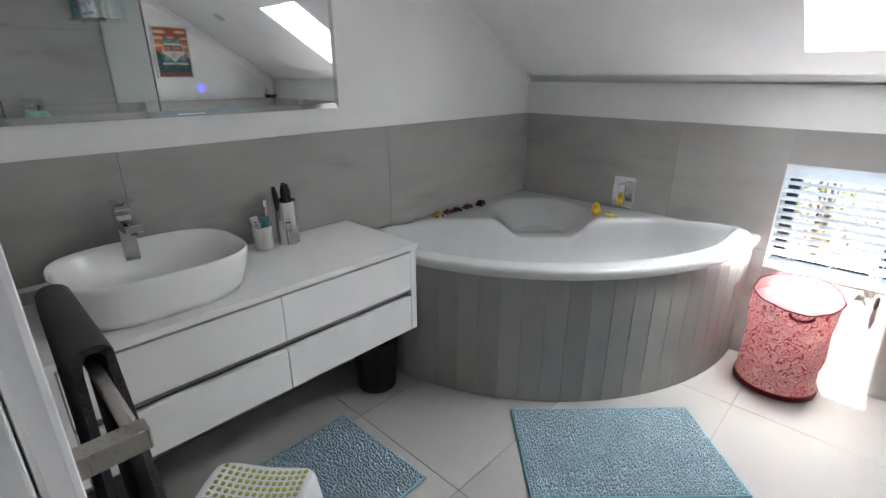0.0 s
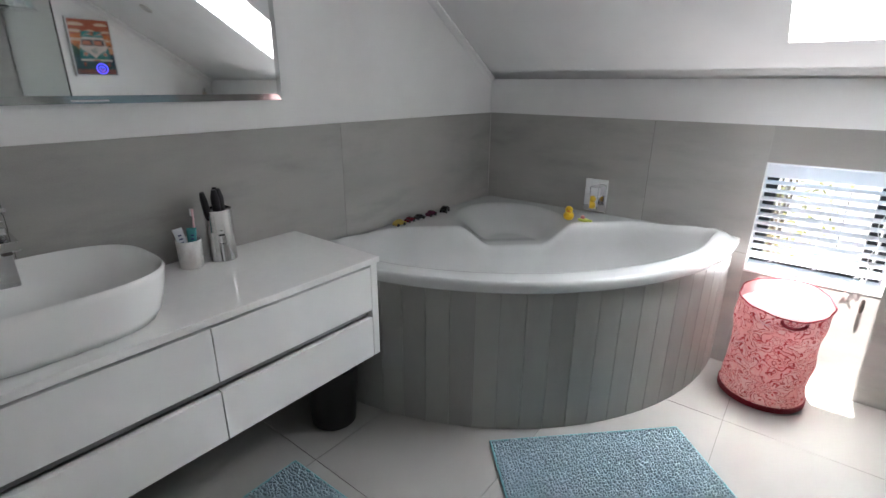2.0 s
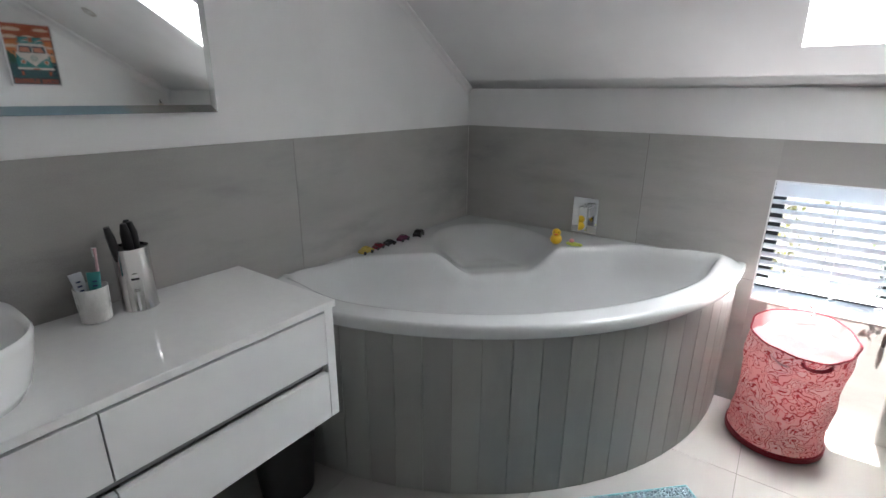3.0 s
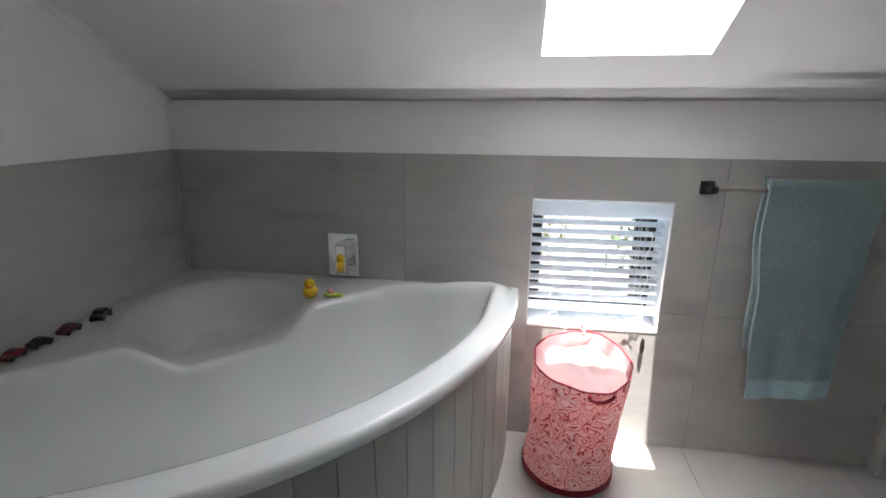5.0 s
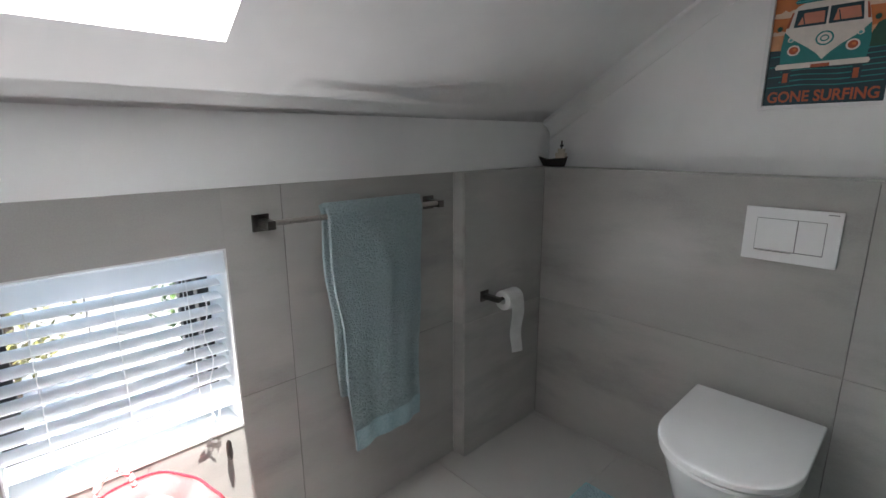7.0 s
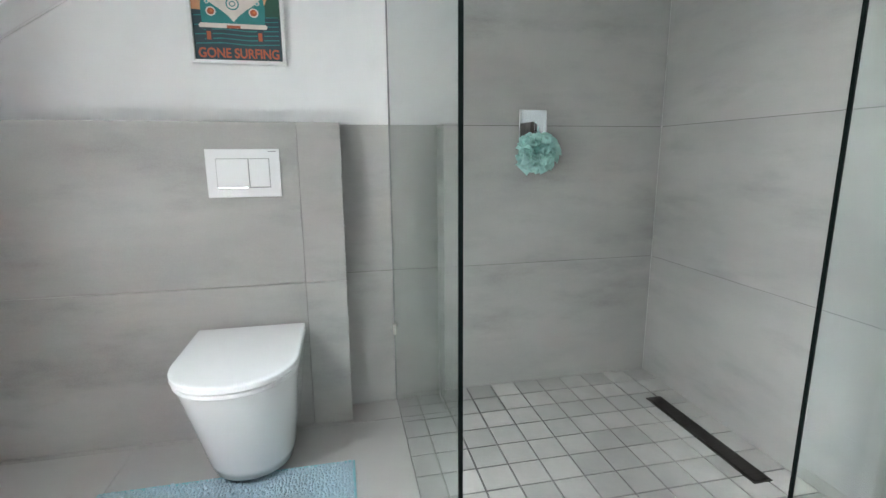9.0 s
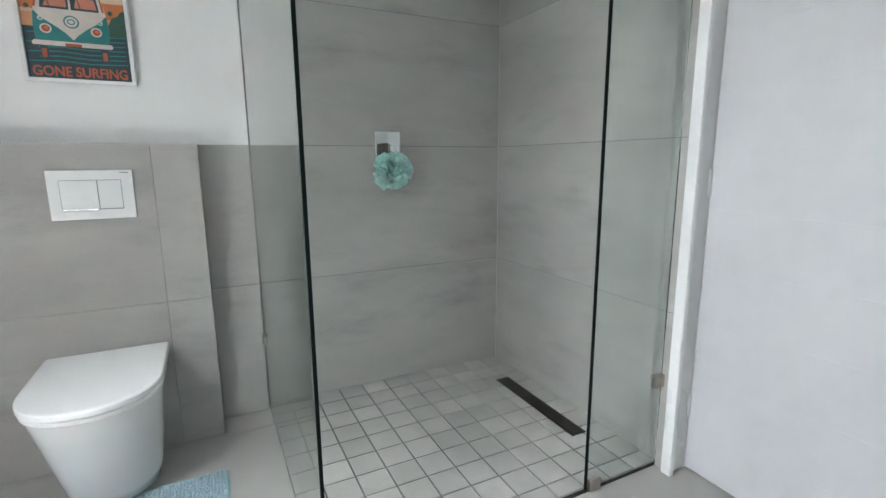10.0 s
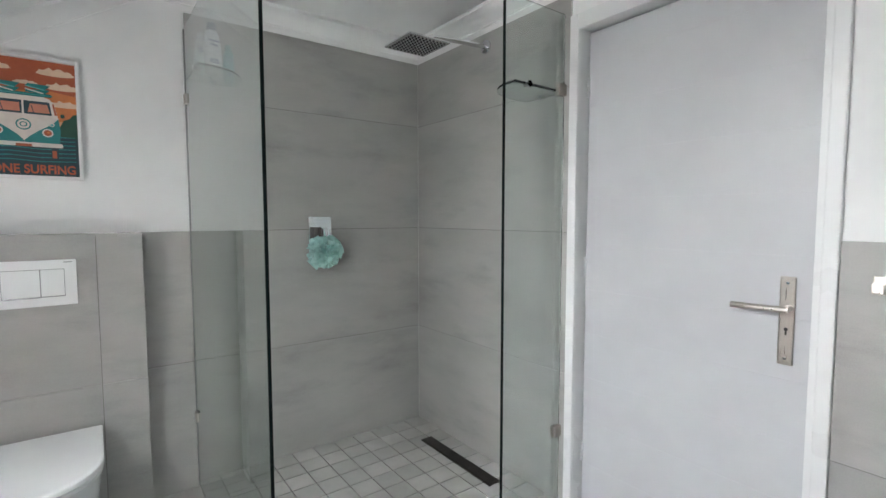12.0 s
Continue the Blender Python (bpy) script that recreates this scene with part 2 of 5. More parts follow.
def basket_cloth():
    """Red line drawing of scrolls and flowers on pale pink cloth."""
    m, nt, b = shader("red_scroll_print", (0.8, 0.5, 0.5), 0.85, 0, 0.15)
    v = coords(nt)
    warp = nt.nodes.new("ShaderNodeTexNoise")
    warp.inputs["Scale"].default_value, warp.inputs["Detail"].default_value = 16, 1.5
    nt.links.new(v, warp.inputs["Vector"])
    mul = nt.nodes.new("ShaderNodeVectorMath")
    mul.operation = "SCALE"
    mul.inputs["Scale"].default_value = 0.16
    nt.links.new(warp.outputs["Color"], mul.inputs[0])
    add = nt.nodes.new("ShaderNodeVectorMath")
    add.operation = "ADD"
    nt.links.new(v, add.inputs[0])
    nt.links.new(mul.outputs[0], add.inputs[1])
    relief = nt.nodes.new("ShaderNodeTexNoise")
    relief.inputs["Scale"].default_value, relief.inputs["Detail"].default_value = 13, 0.6
    nt.links.new(add.outputs[0], relief.inputs["Vector"])
    many = nt.nodes.new("ShaderNodeMath")
    many.operation = "MULTIPLY"
    many.inputs[1].default_value = 9.0
    nt.links.new(relief.outputs[0], many.inputs[0])
    fold = nt.nodes.new("ShaderNodeMath")
    fold.operation = "PINGPONG"
    fold.inputs[1].default_value = 0.5
    nt.links.new(many.outputs[0], fold.inputs[0])
    lines = nt.nodes.new("ShaderNodeMapRange")
    lines.inputs[1].default_value, lines.inputs[2].default_value = 0.07, 0.14
    nt.links.new(fold.outputs[0], lines.inputs[0])
    vor = nt.nodes.new("ShaderNodeTexVoronoi")
    vor.feature = "DISTANCE_TO_EDGE"
    vor.inputs["Scale"].default_value = 19
    nt.links.new(add.outputs[0], vor.inputs["Vector"])
    cells = nt.nodes.new("ShaderNodeMapRange")
    cells.inputs[1].default_value, cells.inputs[2].default_value = 0.006, 0.024
    nt.links.new(vor.outputs["Distance"], cells.inputs[0])
    fill = noise_tex(nt, add.outputs[0], 13, 2, 0.5, 0.46, 0.54)
    ground = mix_colour(nt, (0.92, 0.83, 0.81), (0.86, 0.46, 0.46), scaled(nt, fill, 0.0, 0.4))
    c = mix_colour(nt, (0.36, 0.008, 0.018), ground, lines.outputs[0])
    c = mix_colour(nt, (0.56, 0.03, 0.05), c, cells.outputs[0])
    nt.links.new(c, b.inputs["Base Color"])
    let_through(nt, b, mix_colour(nt, c, (0.92, 0.34, 0.34), 0.35), 0.5)
    return m


M_BASKET = basket_cloth()


# ---- mesh helpers ----
def box(bm, lo, hi, bevel=0.0, m=None):
    lo, hi = Vector(lo), Vector(hi)
    made = bmesh.ops.create_cube(bm, size=1.0)["verts"]
    for v in made:
        v.co = Vector(((lo.x + hi.x) / 2 + v.co.x * (hi.x - lo.x), (lo.y + hi.y) / 2 + v.co.y * (hi.y - lo.y), (lo.z + hi.z) / 2 + v.co.z * (hi.z - lo.z)))
    if bevel:
        edges = list({e for v in made for e in v.link_edges})
        made = bmesh.ops.bevel(bm, geom=edges, offset=bevel, segments=2, affect="EDGES", profile=0.6)["verts"]
    if m:
        bmesh.ops.transform(bm, matrix=m, verts=list({v for v in made}))
    return made


def new_box(lo, hi, bevel=0.0, m=None):
    bm = bmesh.new()
    box(bm, lo, hi, bevel)
    if m:
        bm.transform(m)
    return bm


def rings(bm, loops, close_start=True, close_end=True, closed=True):
    """Skin a list of loops of points."""
    rows = [[bm.verts.new(p) for p in loop] for loop in loops]
    n = len(rows[0])
    for a, b in zip(rows, rows[1:]):
        for i in range(n if closed else n - 1):
            j = (i + 1) % n
            bm.faces.new((a[i], a[j], b[j], b[i]))
    if close_start:
        bm.faces.new(rows[0][::-1])
    if close_end:
        bm.faces.new(rows[-1])
    return rows


def circle(cx, cy, z, r, n=24, ry=None):
    ry = r if ry is None else ry
    return [(cx + r * math.cos(2 * math.pi * i / n), cy + ry * math.sin(2 * math.pi * i / n), z) for i in range(n)]


def lathe(bm, profile, cx=0, cy=0, n=28, ends=(True, True)):
    rings(bm, [circle(cx, cy, z, max(r, 0.0004), n) for r, z in profile], *ends)


def superloop(cx, cy, z, rx, ry, power=2.6, n=48):
    out = []
    for i in range(n):
        a = 2 * math.pi * i / n
        c, s = math.cos(a), math.sin(a)
        out.append((cx + rx * math.copysign(abs(c) ** (2 / power), c), cy + ry * math.copysign(abs(s) ** (2 / power), s), z))
    return out


def tube(bm, points, r, n=10):
    pts = [Vector(p) for p in points]
    loops, ref = [], Vector((0, 0, 1))
    for i, p in enumerate(pts):
        d = (pts[min(i + 1, len(pts) - 1)] - pts[max(i - 1, 0)]).normalized()
        side = d.cross(ref if abs(d.dot(ref)) < 0.95 else Vector((1, 0, 0))).normalized()
        up2 = side.cross(d)
        rr = r[i] if isinstance(r, (list, tuple)) else r
        loops.append([p + (side * math.cos(2 * math.pi * k / n) + up2 * math.sin(2 * math.pi * k / n)) * rr for k in range(n)])
    rings(bm, loops)


def prism(bm, profile, x0, x1):
    """A (y, z) outline drawn out along x."""
    rings(bm, [[(x0, y, z) for y, z in profile], [(x1, y, z) for y, z in profile]])


def finish(bm, name, material, soft=False):
    bmesh.ops.recalc_face_normals(bm, faces=bm.faces)
    me = bpy.data.meshes.new(name)
    bm.to_mesh(me)
    bm.free()
    me.materials.append(material)
    if soft:
        me.shade_smooth()
        me.set_sharp_from_angle(angle=radians(soft if soft is not True else 40))
    return me


def part(name, bm, material, parent, label="", soft=False):
    ob = new(name, finish(bm, name, material, soft))
    ob.parent = parent
    if label:
        ob["label"] = label
    return ob


def thing(name, label, category, group="", at=(0, 0, 0)):
    ob = new(name)
    ob.location = at
    ob.empty_display_size = 0.05
    return tagged(ob, label, category, group)


def whole(name, bm, material, label, category, group="", kind="", soft=False):
    return tagged(new(name, finish(bm, name, material, soft)), label, category, group, kind)


def setting(name, bm, material, label, category, soft=False):
    return whole(name, bm, material, label, category, "", "structure", soft)


# ---- structure ----
bm = new_box((-0.15, -0.6, -0.12), (EAST + 0.3, NORTH + 0.4, -0.006))
floor = setting("floor", bm, M_GROUT, "large pale grey cement-look floor tiles with thin joints", "floor")
bm = new_box((SHOWER_X, 0.0, -0.004), (EAST + 0.01, SHOWER_Y, 0.016))
shower_floor = setting("shower_floor", bm, M_GROUT_DARK, "small square grey tiles with dark grout in the shower", "shower floor")

bm = bmesh.new()
gable = [(-0.15, 0), (NORTH + 0.4, 0), (NORTH + 0.4, slope_z(NORTH + 0.4) + 0.05), (RIDGE_Y, FLAT + 0.05), (-0.15, FLAT + 0.05)]
prism(bm, gable, -0.15, -0.010)
wall_west = setting("wall_west", bm, M_PAINT, "white painted wall above grey tiles behind the basin", "wall")
bm = bmesh.new()
prism(bm, gable, EAST + 0.010, EAST + 0.16)
wall_east = setting("wall_east", bm, M_PAINT, "white painted gable wall above grey tiles", "wall")

bm = bmesh.new()
y0, y1, top = NORTH + 0.010, NORTH + 0.30, 1.44
box(bm, (-0.01, y0, 0), (WIN_X0, y1, top))
box(bm, (WIN_X1, y0, 0), (EAST + 0.01, y1, top))
box(bm, (WIN_X0, y0, 0), (WIN_X1, y1, WIN_Z0 - 0.012))
box(bm, (WIN_X0, y0, WIN_Z1), (WIN_X1, y1, top))
wall_north = setting("wall_north", bm, M_PAINT, "low outer wall under the sloping ceiling, tiled with white paint above", "wall")

DOOR_X0, DOOR_X1, DOOR_TOP = 1.522, 2.330, 2.02
bm = bmesh.new()
box(bm, (-0.01, -0.15, 0), (DOOR_X0 - 0.03, -0.010, FLAT + 0.05))
box(bm, (DOOR_X1 + 0.03, -0.15, 0), (EAST + 0.01, -0.010, FLAT + 0.05))
box(bm, (DOOR_X0 - 0.03, -0.15, DOOR_TOP + 0.03), (DOOR_X1 + 0.03, -0.010, FLAT + 0.05))
wall_south = setting("wall_south", bm, M_PAINT, "white painted wall with the door and towel rail", "wall")

# passage behind the closed door
bm = bmesh.new()
box(bm, (1.2, -0.60, 0), (2.7, -0.50, 2.33))
box(bm, (1.2, -0.50, 0), (1.25, -0.15, 2.33))
box(bm, (2.65, -0.50, 0), (2.7, -0.15, 2.33))
box(bm, (1.2, -0.60, 2.33), (2.7, -0.15, 2.38))
setting("wall_passage", bm, M_PAINT, "plain white walls of the passage behind the door", "wall")

# flat ceiling and the sloping one with the roof window's shaft
bm = new_box((-0.15, -0.15, FLAT), (EAST + 0.16, RIDGE_Y, FLAT + 0.2))
setting("ceiling_flat", bm, M_CEILING, "flat white ceiling over shower and door", "ceiling")
slope_m = Matrix(((1, 0, 0, 0), (0, -math.cos(SLOPE), math.sin(SLOPE), EAVE_Y), (0, math.sin(SLOPE), math.cos(SLOPE), EAVE_Z), (0, 0, 0, 1)))


def along(y):
    return (EAVE_Y - y) / math.cos(SLOPE)


v0, v1, vs0, vs1 = along(NORTH + 0.5), along(RIDGE_Y) + 0.06, along(SKY_Y1), along(SKY_Y0)
bm = bmesh.new()
for lo, hi in (((-0.15, v0, 0), (SKY_X0, v1, SHAFT)), ((SKY_X1, v0, 0), (EAST + 0.16, v1, SHAFT)),
               ((SKY_X0, v0, 0), (SKY_X1, vs0, SHAFT)), ((SKY_X0, vs1, 0), (SKY_X1, v1, SHAFT))):
    box(bm, lo, hi)
bm.transform(slope_m)
setting("ceiling_slope", bm, M_CEILING, "sloping white plaster ceiling with a roof window opening", "ceiling")

roof_window = thing("window_roof", "roof window of clear glass set in the sloping white ceiling", "roof window")
tagged(roof_window, kind="structure")
bm = bmesh.new()
for lo, hi in (((SKY_X0, vs0, 0), (SKY_X0 + 0.03, vs1, 0.05)), ((SKY_X1 - 0.03, vs0, 0), (SKY_X1, vs1, 0.05)),
               ((SKY_X0 + 0.03, vs0, 0), (SKY_X1 - 0.03, vs0 + 0.03, 0.05)), ((SKY_X0 + 0.03, vs1 - 0.03, 0), (SKY_X1 - 0.03, vs1, 0.05))):
    box(bm, lo, hi, 0.004)
bm.transform(slope_m @ Matrix.Translation((0, 0, SHAFT - 0.06)))
part("window_frame", bm, M_TRIM, roof_window, "white frame")
bm = new_box((SKY_X0 + 0.03, vs0 + 0.03, SHAFT - 0.045), (SKY_X1 - 0.03, vs1 - 0.03, SHAFT - 0.039), m=slope_m)
pane = part("pane", bm, M_PANE, roof_window)
pane.visible_shadow = False


def cove(name, path_a, path_b, out, down, label):
    """A plaster cornice between two end points; out and down are its reaches along the ceiling and the wall."""
    bm = bmesh.new()
    loops = []
    for p in (path_a, path_b):
        p, ring = Vector(p), []
        o, d = Vector(out), Vector(down)
        prof = [(0, 0), (1.0, 0), (1.0, 0.20), (0.965, 0.22)]
        for k in range(9):
            a = math.pi / 2 * k / 8
            prof.append((0.93 - 0.80 * k / 8 - 0.10 * math.sin(a * 2), 0.24 + 0.66 * k / 8 - 0.10 * math.sin(a * 2)))
        prof += [(0.10, 0.91), (0.10, 1.0), (0, 1.0)]
        loops.append([p + o * a + d * b for a, b in prof])
    rings(bm, loops)
    return setting(name, bm, M_CEILING, label, "cornice", 35)


cn = 0.078
zc = slope_z(NORTH + 0.01)
cove("cornice_north", (0, NORTH + 0.010, zc), (EAST + 0.01, NORTH + 0.010, zc), (0, -cn * math.cos(SLOPE), cn * math.sin(SLOPE)), (0, 0, zc - 1.358), "white plaster cove cornice under the sloping ceiling")
for name, x, o in (("cornice_east", EAST + 0.010, -0.07), ("cornice_west", -0.010, 0.03)):
    cove(name, (x, NORTH, slope_z(NORTH)), (x, RIDGE_Y, FLAT), (o, 0, 0), (0, 0, -abs(o) * 1.1), "white plaster cornice following the sloping ceiling")
    cove(name + "_flat", (x, RIDGE_Y, FLAT), (x, -0.01, FLAT), (o, 0, 0), (0, 0, -0.08), "white plaster cornice along the flat ceiling")
cove("cornice_south", (-0.01, -0.010, FLAT), (EAST + 0.01, -0.010, FLAT), (0, 0.07, 0), (0, 0, -0.08), "white plaster cornice above the shower")

# cistern boxing and pier, tiled further down
bm = new_box((BOX_X + 0.010, BOX_Y + 0.010, 0), (EAST + 0.008, NORTH + 0.008, TILE_TOP - 0.010))
boxing = setting("wall_boxing", bm, M_GROUT, "tiled boxing behind the toilet with a ledge on top", "boxed wall")
bm = new_box((PIER_X + 0.010, PIER_Y + 0.010, 0), (BOX_X + 0.006, NORTH + 0.006, TILE_TOP - 0.010))
pier = setting("wall_pier", bm, M_GROUT, "tiled pier in the corner with a ledge on top", "boxed wall")

# ---- window with its venetian blind ----
window = thing("window_1", "small black-framed window low in the tiled wall", "window")
tagged(window, kind="structure")
wy = NORTH + 0.17
bm = bmesh.new()
for lo, hi in (((WIN_X0, wy, WIN_Z0), (WIN_X0 + 0.052, wy + 0.05, WIN_Z1)), ((WIN_X1 - 0.035, wy, WIN_Z0), (WIN_X1, wy + 0.05, WIN_Z1)),
               ((WIN_X0 + 0.035, wy, WIN_Z0), (WIN_X1 - 0.035, wy + 0.05, WIN_Z0 + 0.035)), ((WIN_X0 + 0.035, wy, WIN_Z1 - 0.035), (WIN_X1 - 0.035, wy + 0.05, WIN_Z1))):
    box(bm, lo, hi, 0.003)
box(bm, (WIN_X1 - 0.085, wy - 0.012, WIN_Z0 + 0.03), (WIN_X1 - 0.048, wy + 0.03, WIN_Z1 - 0.03), 0.003)
part("window_frame", bm, M_BLACK_FRAME, window, "black aluminium frame")
bm = new_box((WIN_X0 + 0.035, wy + 0.02, WIN_Z0 + 0.035), (WIN_X1 - 0.085, wy + 0.026, WIN_Z1 - 0.035))
pane = part("pane", bm, M_PANE, window)
pane.visible_shadow = False
bm = new_box((WIN_X0, NORTH - 0.002, WIN_Z0 - 0.012), (WIN_X1, wy, WIN_Z0 - 0.001), 0.002)
part("window_sill", bm, M_TRIM, window, "smooth white sill")
bm = bmesh.new()
box(bm, (WIN_X0 - 0.0005, NORTH - 0.001, WIN_Z0), (WIN_X0 + 0.004, wy, WIN_Z1))
box(bm, (WIN_X1 - 0.004, NORTH - 0.001, WIN_Z0), (WIN_X1 + 0.0005, wy, WIN_Z1))
box(bm, (WIN_X0 + 0.004, NORTH - 0.001, WIN_Z1 - 0.004), (WIN_X1 - 0.004, wy, WIN_Z1))
part("reveal_lining", bm, M_TRIM, window, "white painted reveal")

blind = thing("venetian_blind", "white slatted venetian blind half open in the window", "blind")
bx0, bx1, by = WIN_X0 + 0.006, WIN_X1 - 0.018, NORTH + 0.036
part("head_rail", new_box((bx0, NORTH - 0.004, 0.975), (bx1 + 0.012, NORTH + 0.06, 1.034), 0.004), M_BLIND, blind, "smooth white valance")
for i in range(9):
    z = 0.948 - i * 0.0385
    bm = bmesh.new()
    loopa = [(bx0, a * 0.048, 0.0035 * (1 - 4 * a * a)) for a in [k / 6 - 0.5 for k in range(7)]]
    loopa += [(bx0, a * 0.048, 0.0035 * (1 - 4 * a * a) - 0.0028) for a in [0.5 - k / 6 for k in range(7)]]
    loopb = [(bx1, y, zz) for _, y, zz in loopa]
    rings(bm, [loopa, loopb])
    ob = part("slat", bm, M_BLIND, blind, soft=True)
    ob.location, ob.rotation_euler = (0, by, z), (radians(10), 0, 0)
part("bottom_rail", new_box((bx0, by - 0.026, 0.586), (bx1, by + 0.026, 0.606), 0.004), M_BLIND, blind, "thick white bottom rail")
for x in (bx0 + 0.085, (bx0 + bx1) / 2, bx1 - 0.085):
    bm = bmesh.new()
    tube(bm, [(x, by - 0.026, 0.98), (x, by - 0.027, 0.60)], 0.0011, 6)
    tube(bm, [(x + 0.004, by + 0.026, 0.98), (x + 0.004, by + 0.026, 0.60)], 0.0011, 6)
    part("ladder_cord", bm, M_CORD, blind)
for x, w in ((bx0 + 0.10, 0.016), ((bx0 + bx1) / 2 + 0.02, 0.012), (bx1 - 0.075, 0.014)):
    bm = bmesh.new()
    tube(bm, [(x + w * math.sin(a * 0.7) * 1.2, by - 0.030 - 0.004 * a, 0.594 - w * (1 - math.cos(a * 0.7))) for a in range(10)], 0.0013, 6)
    part("cord_loop", bm, M_CORD, blind, "slack white cord end")
bm = bmesh.new()
tube(bm, [(bx1 - 0.055 + 0.008 * math.sin(k * 0.9), NORTH - 0.012, 0.93 - k * 0.021) for k in range(20)], 0.0016, 6)
tube(bm, [(bx1 - 0.115 + 0.0035 * k + 0.012 * math.sin(k), NORTH - 0.014, 0.53 + 0.003 * k + 0.014 * math.sin(k * 0.8)) for k in range(18)], 0.0016, 6)
part("pull_cord", bm, M_CORD, blind, "tangled white pull cord")
bm = bmesh.new()
lathe(bm, [(0.003, 0.495), (0.007, 0.488), (0.009, 0.455), (0.007, 0.437), (0.002, 0.432)], bx1 - 0.035, NORTH - 0.014, 12)
part("cord_tassel", bm, M_DARK_STEEL, blind, "small dark tassel", True)

# ---- door ----
frame_ob = thing("door_frame", "white painted door frame with flat architrave", "door frame")
tagged(frame_ob, kind="structure")
for x0, x1 in ((DOOR_X0 - 0.064, DOOR_X0 - 0.026), (DOOR_X1 - 0.016, DOOR_X1 + 0.024)):
    part("architrave", new_box((x0, -0.009, 0), (x1, 0.014, DOOR_TOP + 0.05), 0.005), M_TRIM, frame_ob)
part("architrave", new_box((DOOR_X0 - 0.026, -0.009, DOOR_TOP - 0.012), (DOOR_X1 - 0.016, 0.014, DOOR_TOP + 0.05), 0.005), M_TRIM, frame_ob)
for x0, x1 in ((DOOR_X0 - 0.03, DOOR_X0 - 0.004), (DOOR_X1 + 0.003, DOOR_X1 + 0.03)):
    part("jamb", new_box((x0, -0.15, 0), (x1, -0.010, DOOR_TOP + 0.03), 0.002), M_TRIM, frame_ob)
part("head", new_box((DOOR_X0 - 0.004, -0.15, DOOR_TOP + 0.004), (DOOR_X1 + 0.003, -0.010, DOOR_TOP + 0.03), 0.002), M_TRIM, frame_ob)
part("stop", new_box((DOOR_X0 - 0.004, -0.148, 0), (DOOR_X0 + 0.012, -0.127, DOOR_TOP), 0.002), M_TRIM, frame_ob)
part("strike_plate", new_box((DOOR_X0 - 0.005, -0.12, 0.84), (DOOR_X0 - 0.0025, -0.09, 1.17), 0.0006), M_CHROME, frame_ob, "bright steel strike plate")

door = thing("door_1", "closed white painted door with shallow horizontal plank grooves", "door")
tagged(door, kind="structure")
DY = -0.085
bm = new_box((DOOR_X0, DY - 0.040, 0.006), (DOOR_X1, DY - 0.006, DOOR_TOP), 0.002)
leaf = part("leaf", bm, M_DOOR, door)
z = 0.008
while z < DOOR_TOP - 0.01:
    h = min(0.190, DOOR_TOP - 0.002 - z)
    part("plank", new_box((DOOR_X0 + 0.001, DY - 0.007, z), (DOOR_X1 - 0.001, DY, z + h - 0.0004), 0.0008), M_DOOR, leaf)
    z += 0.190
bm = bmesh.new()
box(bm, (1.577, DY, 0.815), (1.618, DY + 0.006, 1.085), 0.004)
plate = part("lock_plate", bm, M_STEEL, door, "brushed steel long plate")
for z in (0.835, 1.066):
    bm = bmesh.new()
    rings(bm, [[(1.5975 + r * math.cos(a * math.pi / 6), y, z + r * math.sin(a * math.pi / 6)) for a in range(12)] for y, r in ((DY + 0.005, 0.005), (DY + 0.0075, 0.005), (DY + 0.008, 0.003))])
    part("screw", bm, M_CHROME, plate)
bm = bmesh.new()
rings(bm, [[(1.5975 + 0.0055 * math.cos(a * math.pi / 6), y, 0.925 + 0.0055 * math.sin(a * math.pi / 6)) for a in range(12)] for y in (DY + 0.0055, DY + 0.0068)])
box(bm, (1.595, DY + 0.0055, 0.908), (1.600, DY + 0.0068, 0.922))
part("keyhole", bm, M_BLACK, plate, "dark keyhole")
bm = bmesh.new()
tube(bm, [(1.592, DY + 0.004, 0.990), (1.592, DY + 0.048, 0.990)], 0.010, 16)
tube(bm, [(1.580, DY + 0.050, 0.990), (1.60, DY + 0.052, 0.990), (1.735, DY + 0.052, 0.987)], 0.0095, 18)
part("door_handle", bm, M_STEEL, door, "round brushed steel lever", 50)
for z in (0.25, 1.05, 1.80):
    bm = bmesh.new()
    lathe(bm, [(0.006, z - 0.045), (0.007, z - 0.04), (0.007, z + 0.04), (0.006, z + 0.045)], DOOR_X1 + 0.0015, DY + 0.004, 12)
    part("hinge", bm, M_TRIM, door, "painted hinge barrel", True)

# ---- vanity ----
VX, VY0, VY1, VZ0, VZ1 = 0.486, 0.03, 1.275, 0.385, 0.757
vanity = thing("vanity_cabinet", "wall-hung white lacquer vanity with four handleless drawers", "vanity cabinet", at=(0, 0, 0))
bm = bmesh.new()
box(bm, (0.003, VY1 - 0.030, VZ0), (VX, VY1, VZ1), 0.0015)
box(bm, (0.003, VY0, VZ0), (VX - 0.002, VY0 + 0.03, VZ1), 0.0015)
box(bm, (0.003, VY0 + 0.03, VZ0 + 0.002), (VX - 0.03, VY1 - 0.03, VZ0 + 0.02))
box(bm, (0.003, VY0 + 0.03, VZ0 + 0.02), (0.02, VY1 - 0.03, VZ1))
body = part("body", bm, M_LACQUER, vanity)
mid_y = 0.664
